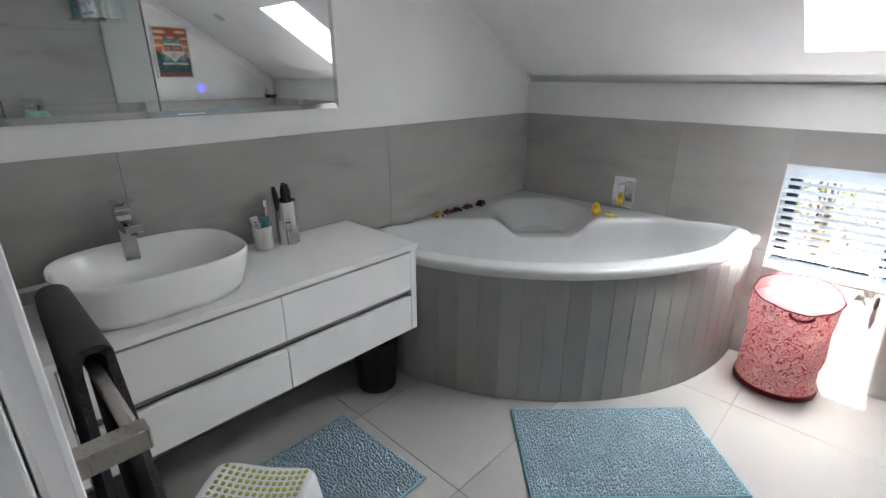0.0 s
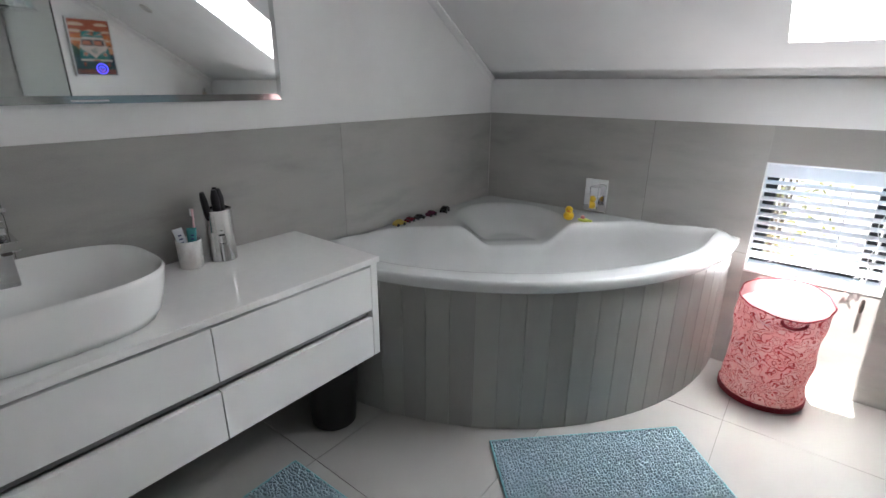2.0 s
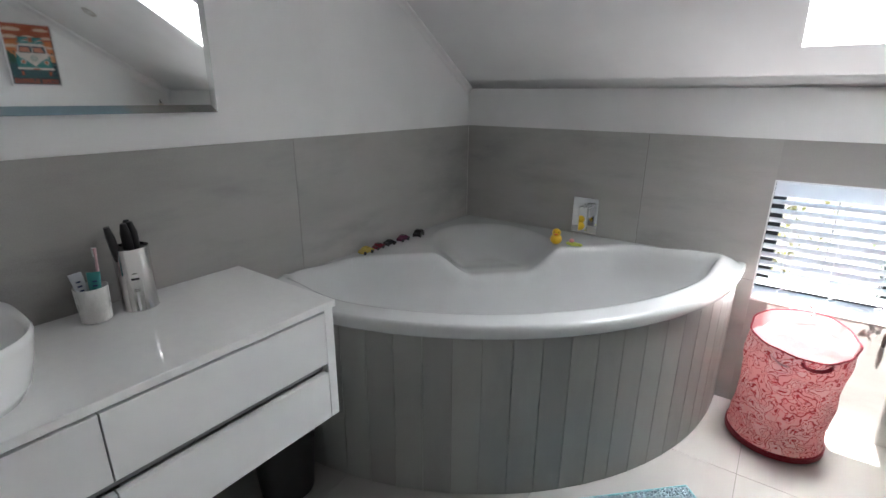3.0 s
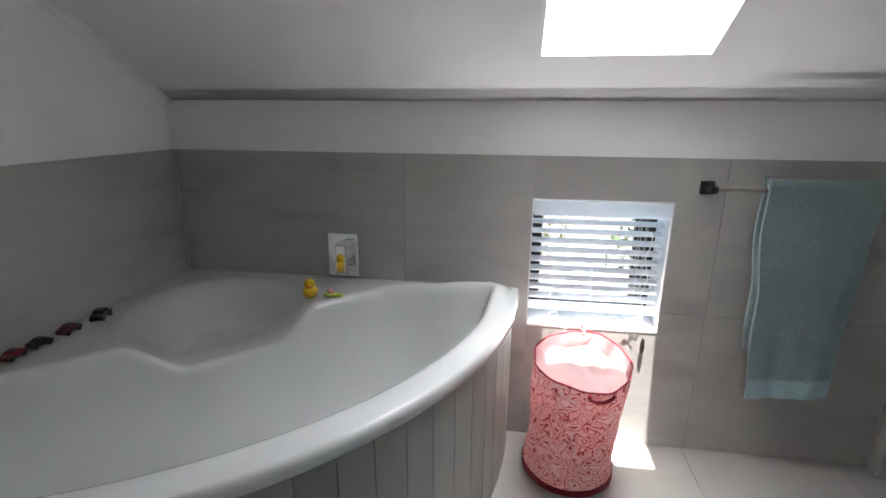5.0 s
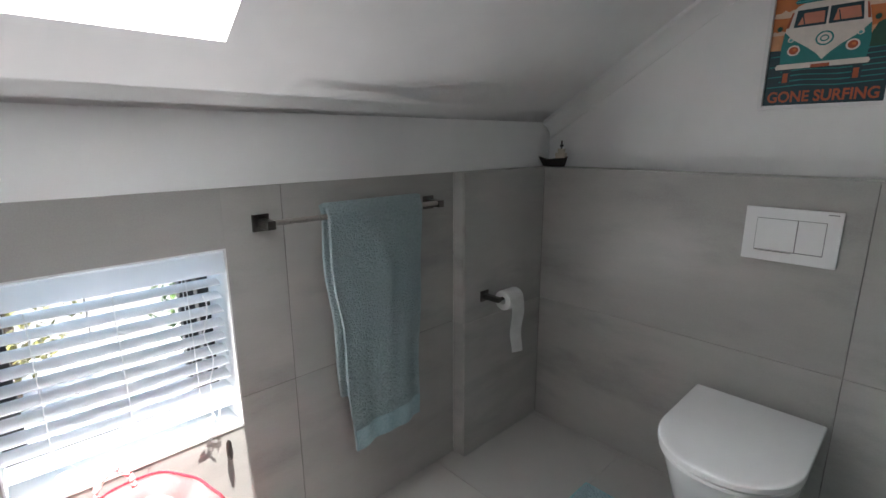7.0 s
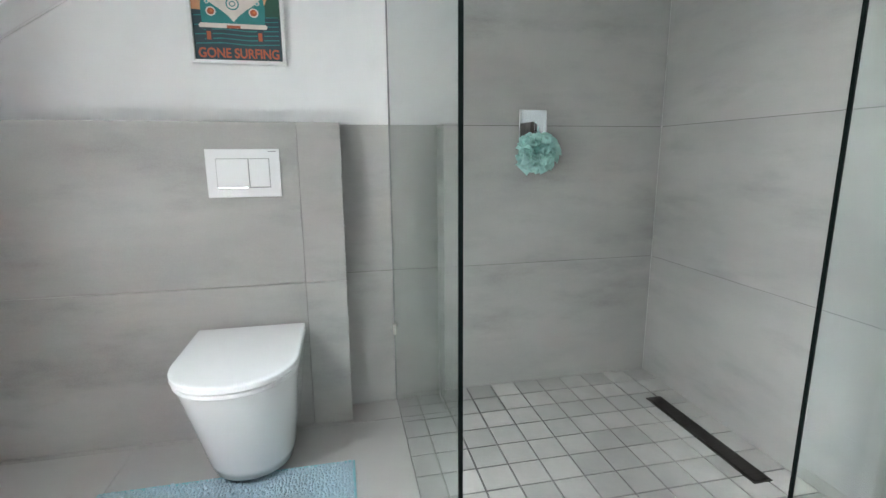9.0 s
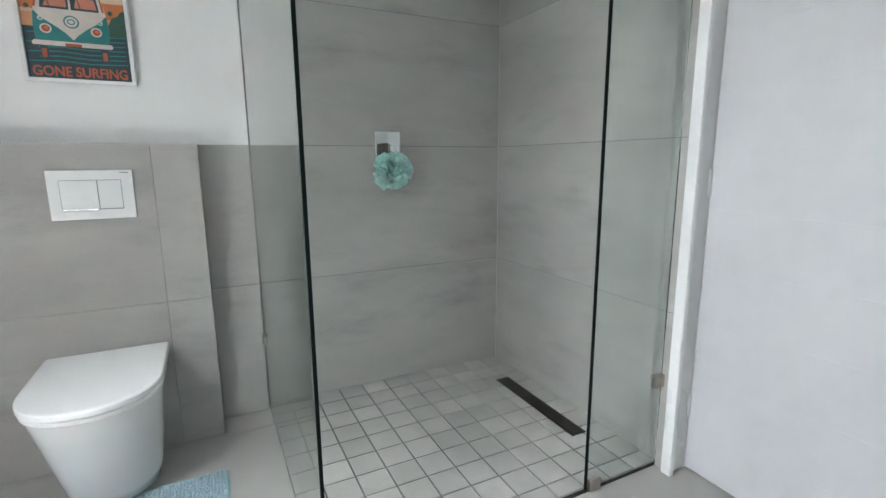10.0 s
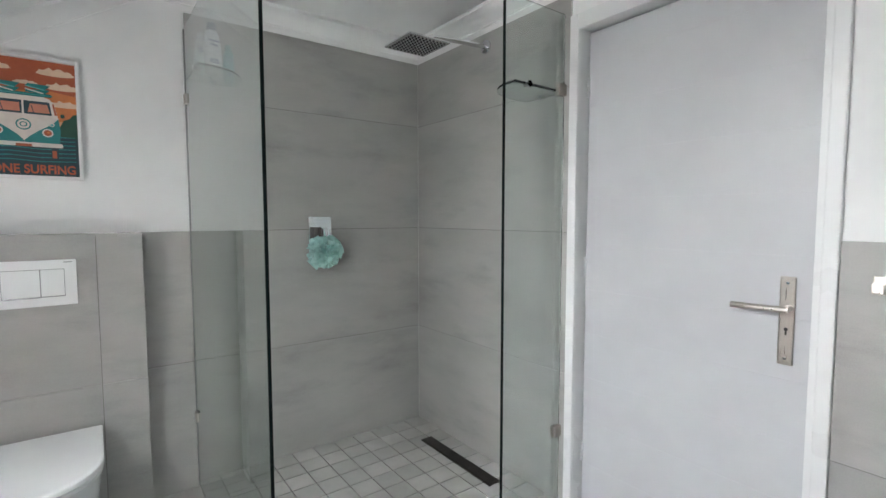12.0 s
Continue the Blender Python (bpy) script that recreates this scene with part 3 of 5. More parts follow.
for a, b in ((VY0 + 0.032, mid_y - 0.0015), (mid_y + 0.0015, VY1 - 0.032)):
    for z0, z1 in ((VZ0, 0.545), (0.577, 0.744)):
        drawer = part("drawer", new_box((VX - 0.020, a, z0), (VX, b, z1), 0.0018), M_LACQUER, vanity, "glossy white drawer front")
        part("drawer_box", new_box((0.03, a + 0.02, z0 + 0.03), (VX - 0.022, b - 0.02, z1 - 0.03), 0.001), M_LACQUER, drawer)
part("handle_profile", new_box((VX - 0.045, VY0 + 0.031, 0.548), (VX - 0.024, VY1 - 0.031, 0.574), 0.003), M_SHADOW_GAP, vanity, "recessed grey grip channel")
part("handle_profile", new_box((VX - 0.045, VY0 + 0.031, 0.747), (VX - 0.024, VY1 - 0.031, 0.755), 0.002), M_SHADOW_GAP, vanity, "recessed grey grip channel")
whole("worktop", new_box((0.002, VY0 - 0.01, 0.758), (VX + 0.012, VY1 + 0.003, 0.780), 0.0025), M_QUARTZ, "glossy white quartz worktop on the vanity cabinet", "worktop")

# vessel basin
basin = thing("wash_basin", "white glazed oval vessel basin standing on the worktop", "wash basin")
bm = bmesh.new()
cx, cy = 0.265, 0.375
outer = [(0.168, 0.215, 0.781), (0.180, 0.228, 0.783), (0.192, 0.243, 0.81), (0.203, 0.256, 0.86), (0.208, 0.262, 0.90), (0.209, 0.263, 0.914), (0.205, 0.259, 0.919)]
inner = [(0.201, 0.255, 0.917), (0.196, 0.250, 0.90), (0.182, 0.235, 0.85), (0.150, 0.200, 0.808), (0.09, 0.13, 0.797), (0.02, 0.02, 0.794)]
rings(bm, [superloop(cx, cy, z, rx, ry, 3.0, 64) for rx, ry, z in outer + inner])
part("bowl", bm, M_CERAMIC, basin, soft=60)
bm = bmesh.new()
lathe(bm, [(0.030, 0.796), (0.031, 0.800), (0.028, 0.803), (0.006, 0.804)], cx, cy, 24)
part("waste_cover", bm, M_CHROME, basin, "chrome waste cover", True)

# basin mixer: square column
tap = thing("basin_mixer", "tall square chrome basin mixer behind the basin", "tap", at=(0, 0, 0))
part("column", new_box((0.038, 0.338, 0.780), (0.082, 0.384, 1.030), 0.003), M_CHROME, tap)
part("base", new_box((0.030, 0.330, 0.780), (0.090, 0.392, 0.786), 0.002), M_CHROME, tap)
bm = bmesh.new()
rings(bm, [[(0.060, y, 0.968), (0.060, y, 1.012), (0.190, y, 0.998), (0.192, y, 0.976), (0.180, y, 0.970)] for y in (0.336, 0.386)])
bmesh.ops.bevel(bm, geom=bm.edges[:], offset=0.002, segments=2, affect="EDGES")
part("spout", bm, M_CHROME, tap, "flat square chrome spout")
bm = bmesh.new()
lathe(bm, [(0.011, -0.006), (0.012, 0.0), (0.012, 0.004)], 0.170, 0.361, 16)
bm.transform(Matrix.Translation((0, 0, 0.970)))
part("aerator", bm, M_DARK_STEEL, tap, "dark round aerator", True)
part("cartridge", new_box((0.042, 0.342, 1.028), (0.078, 0.380, 1.042), 0.002), M_CHROME, tap)
bm = bmesh.new()
rings(bm, [[(0.030, y, 1.040), (0.030, y, 1.060), (0.150, y, 1.074), (0.152, y, 1.064), (0.085, y, 1.040)] for y in (0.337, 0.385)])
bmesh.ops.bevel(bm, geom=bm.edges[:], offset=0.002, segments=2, affect="EDGES")
part("lever", bm, M_CHROME, tap, "broad flat chrome lever")

# toothbrush tumbler
cupx, cupy = 0.090, 0.812
cup = thing("toothbrush_tumbler", "white marbled tumbler holding toothbrush and paste tubes", "tumbler")
bm = bmesh.new()
lathe(bm, [(0.033, 0.7805), (0.036, 0.783), (0.039, 0.872), (0.0395, 0.875), (0.037, 0.875), (0.035, 0.80), (0.004, 0.788)], cupx, cupy, 32)
part("cup", bm, M_MARBLE, cup, soft=50)
brush = thing("toothbrush", "pink and white toothbrush standing in the tumbler", "toothbrush")
bm = bmesh.new()
tube(bm, [(cupx - 0.01, cupy + 0.005, 0.80), (cupx + 0.004, cupy + 0.022, 0.90), (cupx + 0.002, cupy + 0.026, 0.945), (cupx + 0.002, cupy + 0.027, 0.972)], [0.0045, 0.0045, 0.003, 0.0045], 10)
part("handle", bm, smooth("white_pink_plastic", (0.8, 0.55, 0.58), 0.3), brush, soft=True)
part("bristles", new_box((cupx - 0.010, cupy + 0.022, 0.948), (cupx - 0.001, cupy + 0.032, 0.972), 0.0015), M_PLASTIC, brush, "white bristles")
for dx, dy, tilt, col, lab in ((0.012, -0.014, -10, (0.8, 0.82, 0.85), "white toothpaste tube leaning in the tumbler"), (0.014, 0.004, 4, (0.05, 0.28, 0.27), "dark teal toothpaste tube standing in the tumbler")):
    tube_ob = thing("toothpaste_tube", lab, "toothpaste")
    bm = bmesh.new()
    loops = [superloop(0, 0, z, rx, ry, 2.4, 20) for rx, ry, z in ((0.010, 0.010, 0.0), (0.012, 0.011, 0.02), (0.013, 0.008, 0.07), (0.015, 0.003, 0.118), (0.015, 0.002, 0.124))]
    rings(bm, loops)
    bm.transform(pose(cupx + dx * 0.6, cupy + dy * 0.6, 0.792, tilt * 0.8, tilt, 70))
    part("tube_body", bm, smooth("tube_plastic", col, 0.35), tube_ob, soft=True)
    bm = bmesh.new()
    for k in range(3):
        box(bm, (-0.004, -0.0105 + 0.0035 * k * 0.4, 0.075 + k * 0.012), (0.006, -0.0065, 0.079 + k * 0.012))
    bm.transform(pose(cupx + dx * 0.6, cupy + dy * 0.6, 0.792, tilt * 0.8, tilt, 70))
    part("print", bm, smooth("tube_print", (0.03, 0.06, 0.18), 0.4), tube_ob, "dark printed bars")

canx, cany = 0.098, 0.918
can = thing("steel_canister", "polished steel canister with dark printing, holding black handles", "canister")
bm = bmesh.new()
lathe(bm, [(0.0440, 0.7805), (0.0452, 0.783), (0.0440, 0.786), (0.0440, 0.955), (0.0452, 0.959), (0.0430, 0.960), (0.0415, 0.952), (0.0415, 0.80), (0.002, 0.798)], canx, cany, 40)
part("body", bm, smooth("polished_steel", (0.80, 0.79, 0.78), 0.13, 1.0, 0.1), can, soft=50)
bm = bmesh.new()
for w, z, tall in ((0.24, 0.893, 0.0010), (0.42, 0.878, 0.0030), (0.36, 0.848, 0.0009), (0.30, 0.843, 0.0009)):
    for k in range(6):
        a = math.radians(-22) + (k - 2.5) * w / 6
        box(bm, (-0.0008, -0.0018 * w / 0.4, -tall), (0.0003, 0.0012 * w / 0.4, tall * (0.6 + 0.4 * (k % 2))), m=Matrix.Translation((canx, cany, z)) @ pose(0, 0, 0, 0, 0, math.degrees(a)) @ Matrix.Translation((0.0443, 0, 0)))
tagged(part("print", bm, M_BLACK, can, "small dark printed bars"), kind="stuff")
bm = bmesh.new()
lathe(bm, [(0.0410, 0.940), (0.0410, 0.950), (0.039, 0.953), (0.004, 0.953)], canx, cany, 30)
part("insert", bm, M_BLACK, can, "black bristle insert", True)
for k, (dx, dy, lean, h) in enumerate(((-0.004, -0.022, 13, 0.99), (0.010, 0.000, 5, 0.995), (0.008, 0.016, 2, 1.0), (-0.010, 0.018, -7, 0.985))):
    bm = bmesh.new()
    rings(bm, [superloop(0, 0, zz, rx, ry, 2.6, 14) for rx, ry, zz in ((0.006, 0.005, 0), (0.011, 0.008, 0.10), (0.0145, 0.010, 0.16), (0.0150, 0.0095, 0.20), (0.006, 0.007, 0.228))])
    bm.transform(pose(canx + dx * 0.6, cany + dy * 0.6, 0.80, lean * 0.7, lean * 0.3, k * 20))
    whole("knife", bm, M_BLACK, "black plastic handle standing in the steel canister", "brush handle", "handles in the canister", soft=True)

# mirror with bevelled border
mirror = thing("wall_mirror", "large wall mirror above the vanity with a small blue light", "mirror")
MY0, MY1, MZ0, MZ1 = 0.105, 1.262, 1.302, 1.98
part("glass", new_box((0.004, MY0 + 0.022, MZ0 + 0.022), (0.0305, MY1 - 0.022, MZ1 - 0.022)), M_MIRROR, mirror)
bm = bmesh.new()
o = [(MY0, MZ0), (MY1, MZ0), (MY1, MZ1), (MY0, MZ1)]
i_ = [(MY0 + 0.022, MZ0 + 0.022), (MY1 - 0.022, MZ0 + 0.022), (MY1 - 0.022, MZ1 - 0.022), (MY0 + 0.022, MZ1 - 0.022)]
rings(bm, [[(-0.010, y, z) for y, z in o], [(0.026, y, z) for y, z in o], [(0.0305, y, z) for y, z in i_], [(0.006, y, z) for y, z in i_]], False, False)
part("bevel", bm, M_BEVEL, mirror, "bevelled mirror border")
bm = bmesh.new()
for r0, r1 in ((0.0118, 0.0145), (0.0056, 0.0076)):
    hoop = [[(x, 0.690 + rr * math.cos(a * math.pi / 12), 1.395 + rr * math.sin(a * math.pi / 12)) for a in range(24)] for x, rr in ((0.0307, r0), (0.0307, r1), (0.0312, r1), (0.0312, r0))]
    rings(bm, hoop + hoop[:1], False, False)
box(bm, (0.0307, 0.6892, 1.395), (0.0312, 0.6908, 1.4005))
part("touch_light", bm, M_BLUE_LIGHT, mirror, "small glowing blue touch ring")
part("light_strip", new_box((0.0306, 0.60, MZ0 + 0.006), (0.0312, 0.69, MZ0 + 0.010)), M_TRIM, mirror, "small white strip on the border")

# ---- corner bath ----
def bath_radius(a):
    return 1.435 + 0.014 * math.sin(2 * a)


def smin(a, b, k):
    h = max(k - abs(a - b), 0.0) / k
    return min(a, b) - h * h * k * 0.25


def sstep(a, b, x):
    t = min(max((x - a) / (b - a), 0), 1)
    return t * t * (3 - 2 * t)


RIM = 0.678


def bath_height(u, v, a):
    """Flat deck, a deep bowl along the curved front, a shallow moulded seat scooped into the corner, raised head rests at both ends."""
    r = math.hypot(u, v)
    s, q = (u + v) / math.sqrt(2), (u - v) / math.sqrt(2)
    lip = bath_radius(a) - 0.078
    d = smin(smin(lip - r, s - 0.712, 0.12), smin(u - 0.035, v - 0.035, 0.08), 0.08)
    t = min(max((d + 0.012) / 0.40, 0.0), 1.0)
    deep = 0.42 * (1 - (1 - t) ** 2.5) * sstep(-0.014, 0.05, d)
    rho = ((max(0.67 - s, 0.0) / 0.46) ** 2.2 + abs(q / 0.315) ** 2.2) ** (1 / 2.2)
    seat = 0.118 * (1 - sstep(0.40, 1.0, rho)) * (1 - 0.10 * sstep(0.55, 0.68, s)) * (1 - sstep(0.80, 0.98, s))
    depth = (deep ** 3 + seat ** 3) ** (1 / 3)
    edge = sstep(0.0, 0.045, bath_radius(a) - r)
    ends = math.exp(-((u - 1.27) / 0.15) ** 2 - ((v - 0.10) / 0.13) ** 2) + math.exp(-((v - 1.27) / 0.15) ** 2 - ((u - 0.10) / 0.13) ** 2)
    return RIM + 0.050 * ends * edge * sstep(0.0, 0.05, min(u, v)) - 0.004 * (1 - edge) - depth


bath = thing("corner_bath", "white acrylic corner bath with moulded seat", "bath")
bm = bmesh.new()
NA, NR = 128, 128
grid = []
for i in range(NA + 1):
    a = math.pi / 2 * i / NA
    rr = bath_radius(a)
    row = []
    for j in range(1, NR + 1):
        f = (j / NR)
        r = rr * f
        u, v = r * math.cos(a), r * math.sin(a)
        row.append(bm.verts.new((u, NORTH - v - 0.001, bath_height(u, v, a))))
    for dr, dz in ((0.006, -0.005), (0.011, -0.012), (0.014, -0.022), (0.012, -0.046), (0.007, -0.053), (-0.02, -0.053)):
        r = rr + dr
        row.append(bm.verts.new((r * math.cos(a), NORTH - r * math.sin(a) - 0.001, RIM + dz)))
    grid.append(row)
tip = bm.verts.new((0, NORTH - 0.001, RIM))
for i in range(NA):
    for j in range(len(grid[0]) - 1):
        bm.faces.new((grid[i][j], grid[i][j + 1], grid[i + 1][j + 1], grid[i + 1][j]))
    bm.faces.new((tip, grid[i][0], grid[i + 1][0]))
bm.transform(Matrix.Translation((0.001, 0, 0)))
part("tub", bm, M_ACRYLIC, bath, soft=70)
bm = bmesh.new()
lathe(bm, [(0.032, 0.0), (0.033, 0.006), (0.026, 0.010), (0.004, 0.011)], 0, 0, 24)
ua = 0.78
bm.transform(Matrix.Translation((ua, NORTH - ua, bath_height(ua, ua, math.pi / 4) - 0.001)))
part("waste", bm, M_CHROME, bath, "chrome bath waste", True)

# curved bath surround: a core and planks of tile
surround = thing("bath_surround", "curved bath surround clad in narrow grey vertical tile planks", "bath panel")
bm = bmesh.new()
arc = [math.pi / 2 * i / 60 for i in range(61)]
outl = [(0.002, NORTH - 0.002)] + [((bath_radius(a) - 0.018) * math.cos(a), NORTH - 0.002 - (bath_radius(a) - 0.018) * math.sin(a)) for a in arc]
inn = [((bath_radius(a) - 0.05) * math.cos(a), NORTH - 0.002 - (bath_radius(a) - 0.05) * math.sin(a)) for a in arc]
outl = outl[1:] + inn[::-1]
rings(bm, [[(max(x, 0.002), y, z) for x, y in outl] for z in (0.0, 0.622)])
part("core", bm, M_GROUT, surround)
step, a = 0.0985, 0.004
while a < math.pi / 2 - 0.02:
    da = (step - 0.0022) / bath_radius(a)
    b = min(a + da, math.pi / 2 - 0.003)
    bm = bmesh.new()
    pa = []
    for off in (0.019, 0.006):
        for ang in ((a, b) if off > 0.01 else (b, a)):
            r = bath_radius(ang) - off
            pa.append((r * math.cos(ang), NORTH - 0.002 - r * math.sin(ang)))
    rings(bm, [[(x, y, z) for x, y in pa] for z in (0.002, 0.623)])
    part("tile_plank", bm, M_PLANK, surround)
    a += step / bath_radius(a)

# bath mixer plate
mixer = thing("bath_mixer", "square chrome bath mixer plate on the tiled wall", "tap")
part("plate", new_box((0.657, NORTH - 0.012, 0.690), (0.787, NORTH - 0.001, 0.872), 0.003), M_CHROME, mixer)
part("lever_block", new_box((0.705, NORTH - 0.065, 0.780), (0.765, NORTH - 0.010, 0.835), 0.004), M_CHROME, mixer)
part("lever", new_box((0.715, NORTH - 0.085, 0.715), (0.757, NORTH - 0.060, 0.838), 0.004), M_CHROME, mixer)


def toy_car(x, y, turn, length, colour, label):
    car = thing("toy_car", label, "toy car", "toy cars on the bath deck", at=(x, y, RIM))
    car.rotation_euler = (0, 0, radians(turn))
    L, Wd = length, length * 0.45
    prof = [(-0.5, 0.10), (-0.5, 0.24), (-0.42, 0.29), (-0.26, 0.31), (-0.14, 0.44), (0.16, 0.44), (0.28, 0.31), (0.46, 0.27), (0.5, 0.20), (0.5, 0.10)]
    bm = bmesh.new()
    rings(bm, [[(p * L, s * Wd * (0.5 if z < 0.32 else 0.42), z * L) for p, z in prof] for s in (-1, 1)])
    bmesh.ops.bevel(bm, geom=bm.edges[:], offset=L * 0.012, segments=1, affect="EDGES")
    part("body", bm, smooth("car_paint", colour, 0.25, 0, 0.1, 0.3), car)
    bm = bmesh.new()
    box(bm, (-0.13 * L, -0.44 * Wd, 0.33 * L), (0.17 * L, 0.44 * Wd, 0.41 * L))
    part("windows", bm, M_BLACK, car, "dark windows")
    for px_ in (-0.3, 0.3):
        for s in (-1, 1):
            bm = bmesh.new()
            lathe(bm, [(0.11 * L, -0.03 * L), (0.12 * L, -0.02 * L), (0.12 * L, 0.02 * L), (0.11 * L, 0.03 * L)], 0, 0, 14)
            bm.transform(Matrix.Translation((px_ * L, s * Wd * 0.5, 0.118 * L)) @ pose(0, 0, 0, 90, 0, 0))
            part("wheel", bm, M_BLACK, car)


toy_car(0.045, 1.865, 86, 0.070, (0.55, 0.42, 0.10), "small dull yellow toy car on the bath deck")
toy_car(0.042, 1.948, 94, 0.062, (0.16, 0.02, 0.03), "small dark red toy car on the bath deck")
toy_car(0.045, 2.022, 80, 0.062, (0.02, 0.02, 0.025), "small black toy car on the bath deck")
toy_car(0.050, 2.115, 92, 0.068, (0.14, 0.04, 0.08), "small maroon toy car on the bath deck")
toy_car(0.060, 2.225, 110, 0.080, (0.025, 0.022, 0.022), "larger black toy car on the bath deck")


def ball(bm, c, r, squash=(1, 1, 1), n=2):
    vs = bmesh.ops.create_icosphere(bm, subdivisions=n, radius=r)["verts"]
    for v in vs:
        v.co = Vector((c[0] + v.co.x * squash[0], c[1] + v.co.y * squash[1], c[2] + v.co.z * squash[2]))


duck = thing("rubber_duck", "yellow rubber duck with orange beak on the bath rim", "rubber duck", at=(0.668, NORTH - 0.235, RIM - 0.003))
duck.rotation_euler = (0, 0, radians(110))
bm = bmesh.new()
ball(bm, (0, 0, 0.025), 0.030, (1.25, 0.95, 0.85), 3)
ball(bm, (0.030, 0, 0.036), 0.012, (1.2, 0.8, 0.8))
part("body", bm, M_YELLOW, duck, soft=True)
bm = bmesh.new()
ball(bm, (-0.014, 0, 0.060), 0.0205, (1, 1, 1), 3)
part("head", bm, M_YELLOW, duck, soft=True)
bm = bmesh.new()
ball(bm, (-0.034, 0, 0.057), 0.009, (1.1, 1.0, 0.45))
part("beak", bm, M_ORANGE, duck, "orange beak", True)
for s in (-1, 1):
    bm = bmesh.new()
    ball(bm, (-0.029, s * 0.010, 0.066), 0.0032, (1, 1, 1), 1)
    part("eye", bm, M_BLACK, duck, "black eye", True)
fish = thing("bath_toy", "small yellow and pink rubber bath toy on the bath rim", "bath toy", at=(0.748, NORTH - 0.222, RIM - 0.002))
bm = bmesh.new()
ball(bm, (0, 0, 0.010), 0.020, (1.7, 0.9, 0.5), 3)
ball(bm, (0.036, -0.006, 0.012), 0.011, (1.3, 0.5, 0.7))
part("body", bm, M_LIME, fish, soft=True)
bm = bmesh.new()
ball(bm, (-0.006, 0, 0.024), 0.0125, (1, 1, 0.9), 2)
part("head", bm, M_PINK, fish, "pink head", True)

# ---- laundry basket ----
basket = thing("laundry_basket", "soft round laundry basket in red and pink scroll print", "laundry basket")
random.seed(4)
levels = [(1.668, 2.588, 0.004, 0.166), (1.668, 2.588, 0.020, 0.172), (1.668, 2.585, 0.055, 0.167), (1.664, 2.578, 0.12, 0.160), (1.667, 2.562, 0.22, 0.161), (1.672, 2.542, 0.33, 0.160), (1.677, 2.522, 0.44, 0.163), (1.681, 2.505, 0.515, 0.166)]


def basket_loop(x, y, z, r, n=72, tilt=0.0, shrink=0.0):
    out = []
    for i in range(n):
        a = 2 * math.pi * i / n
        w = 0.006 * math.sin(3 * a + z * 9) + 0.004 * math.sin(5 * a - z * 21) + 0.0022 * math.sin(11 * a + z * 40)
        rr = r - shrink + w * min(1, z * 8)
        out.append((x + rr * math.cos(a), y + rr * math.sin(a), z + tilt * math.sin(a)))
    return out


dense = []
for p, q in zip(levels, levels[1:]):
    for k in range(4):
        f = k / 4
        dense.append(tuple(p[i] + (q[i] - p[i]) * f for i in range(4)))
dense.append(levels[-1])
tilt_of = lambda z: 0.030 * sstep(0.25, 0.52, z)
bm = bmesh.new()
rings(bm, [basket_loop(*d[:4], tilt=tilt_of(d[2])) for d in dense], True, False)
part("cloth_wall", bm, M_BASKET, basket, soft=70)
bm = bmesh.new()
rings(bm, [basket_loop(*d[:4], tilt=tilt_of(d[2]), shrink=0.004) for d in dense[::-1] if d[2] > 0.14], False, True)
part("lining", bm, M_LINING, basket, "pale pink inner lining", 70)
bm = bmesh.new()
ring = basket_loop(*levels[-1], tilt=0.030)
tube(bm, ring + ring[:1], 0.0034, 8)
part("rim_piping", bm, M_CRIMSON, basket, "dark red rim piping", True)
bm = bmesh.new()
rings(bm, [basket_loop(1.668, 2.588, z, r) for z, r in ((0.002, 0.170), (0.004, 0.1745), (0.026, 0.1755), (0.030, 0.171))], False, False)
part("base_band", bm, M_CRIMSON, basket, "dark red base band", True)
for cx_, cy_, s in ((1.668, 2.672, 1), ):
    bm = bmesh.new()
    tube(bm, [(cx_ + 0.037 * math.cos(a), cy_ + 0.006 * math.sin(a), 0.530 + 0.055 * math.sin(a)) for a in [math.pi * k / 14 for k in range(15)]], 0.0075, 8)
    part("handle", bm, M_BASKET, basket, "printed cloth loop handle", True)
bm = bmesh.new()
tube(bm, [(1.725 + 0.042 * math.cos(a), 2.340 + 0.012 * (math.cos(a)), 0.482 - 0.030 * math.sin(a)) for a in [math.pi * k / 12 for k in range(13)]], 0.0065, 8)
part("handle", bm, M_CRIMSON, basket, "dark red cloth handle folded down", True)
bm = bmesh.new()
folds = []
for j in range(1, 15):
    rr = 0.158 * j / 14
    loop = []
    for i in range(56):
        a = 2 * math.pi * i / 56
        x, y = rr * math.cos(a), rr * math.sin(a)
        ridge = 0.030 * abs(noise.noise(Vector((x * 9, y * 7, 0.3)))) + 0.020 * noise.noise(Vector((x * 17, y * 15, 2.0)))
        loop.append((1.677 + x, 2.515 + y, 0.482 + ridge + 0.13 * y - 0.03 * (j / 14) ** 3))
    folds.append(loop)
rings(bm, folds, True, False)
laundry = thing("laundry", "crumpled pale pink laundry lying in the basket", "laundry")
part("garment", bm, M_LAUNDRY, laundry, soft=True)

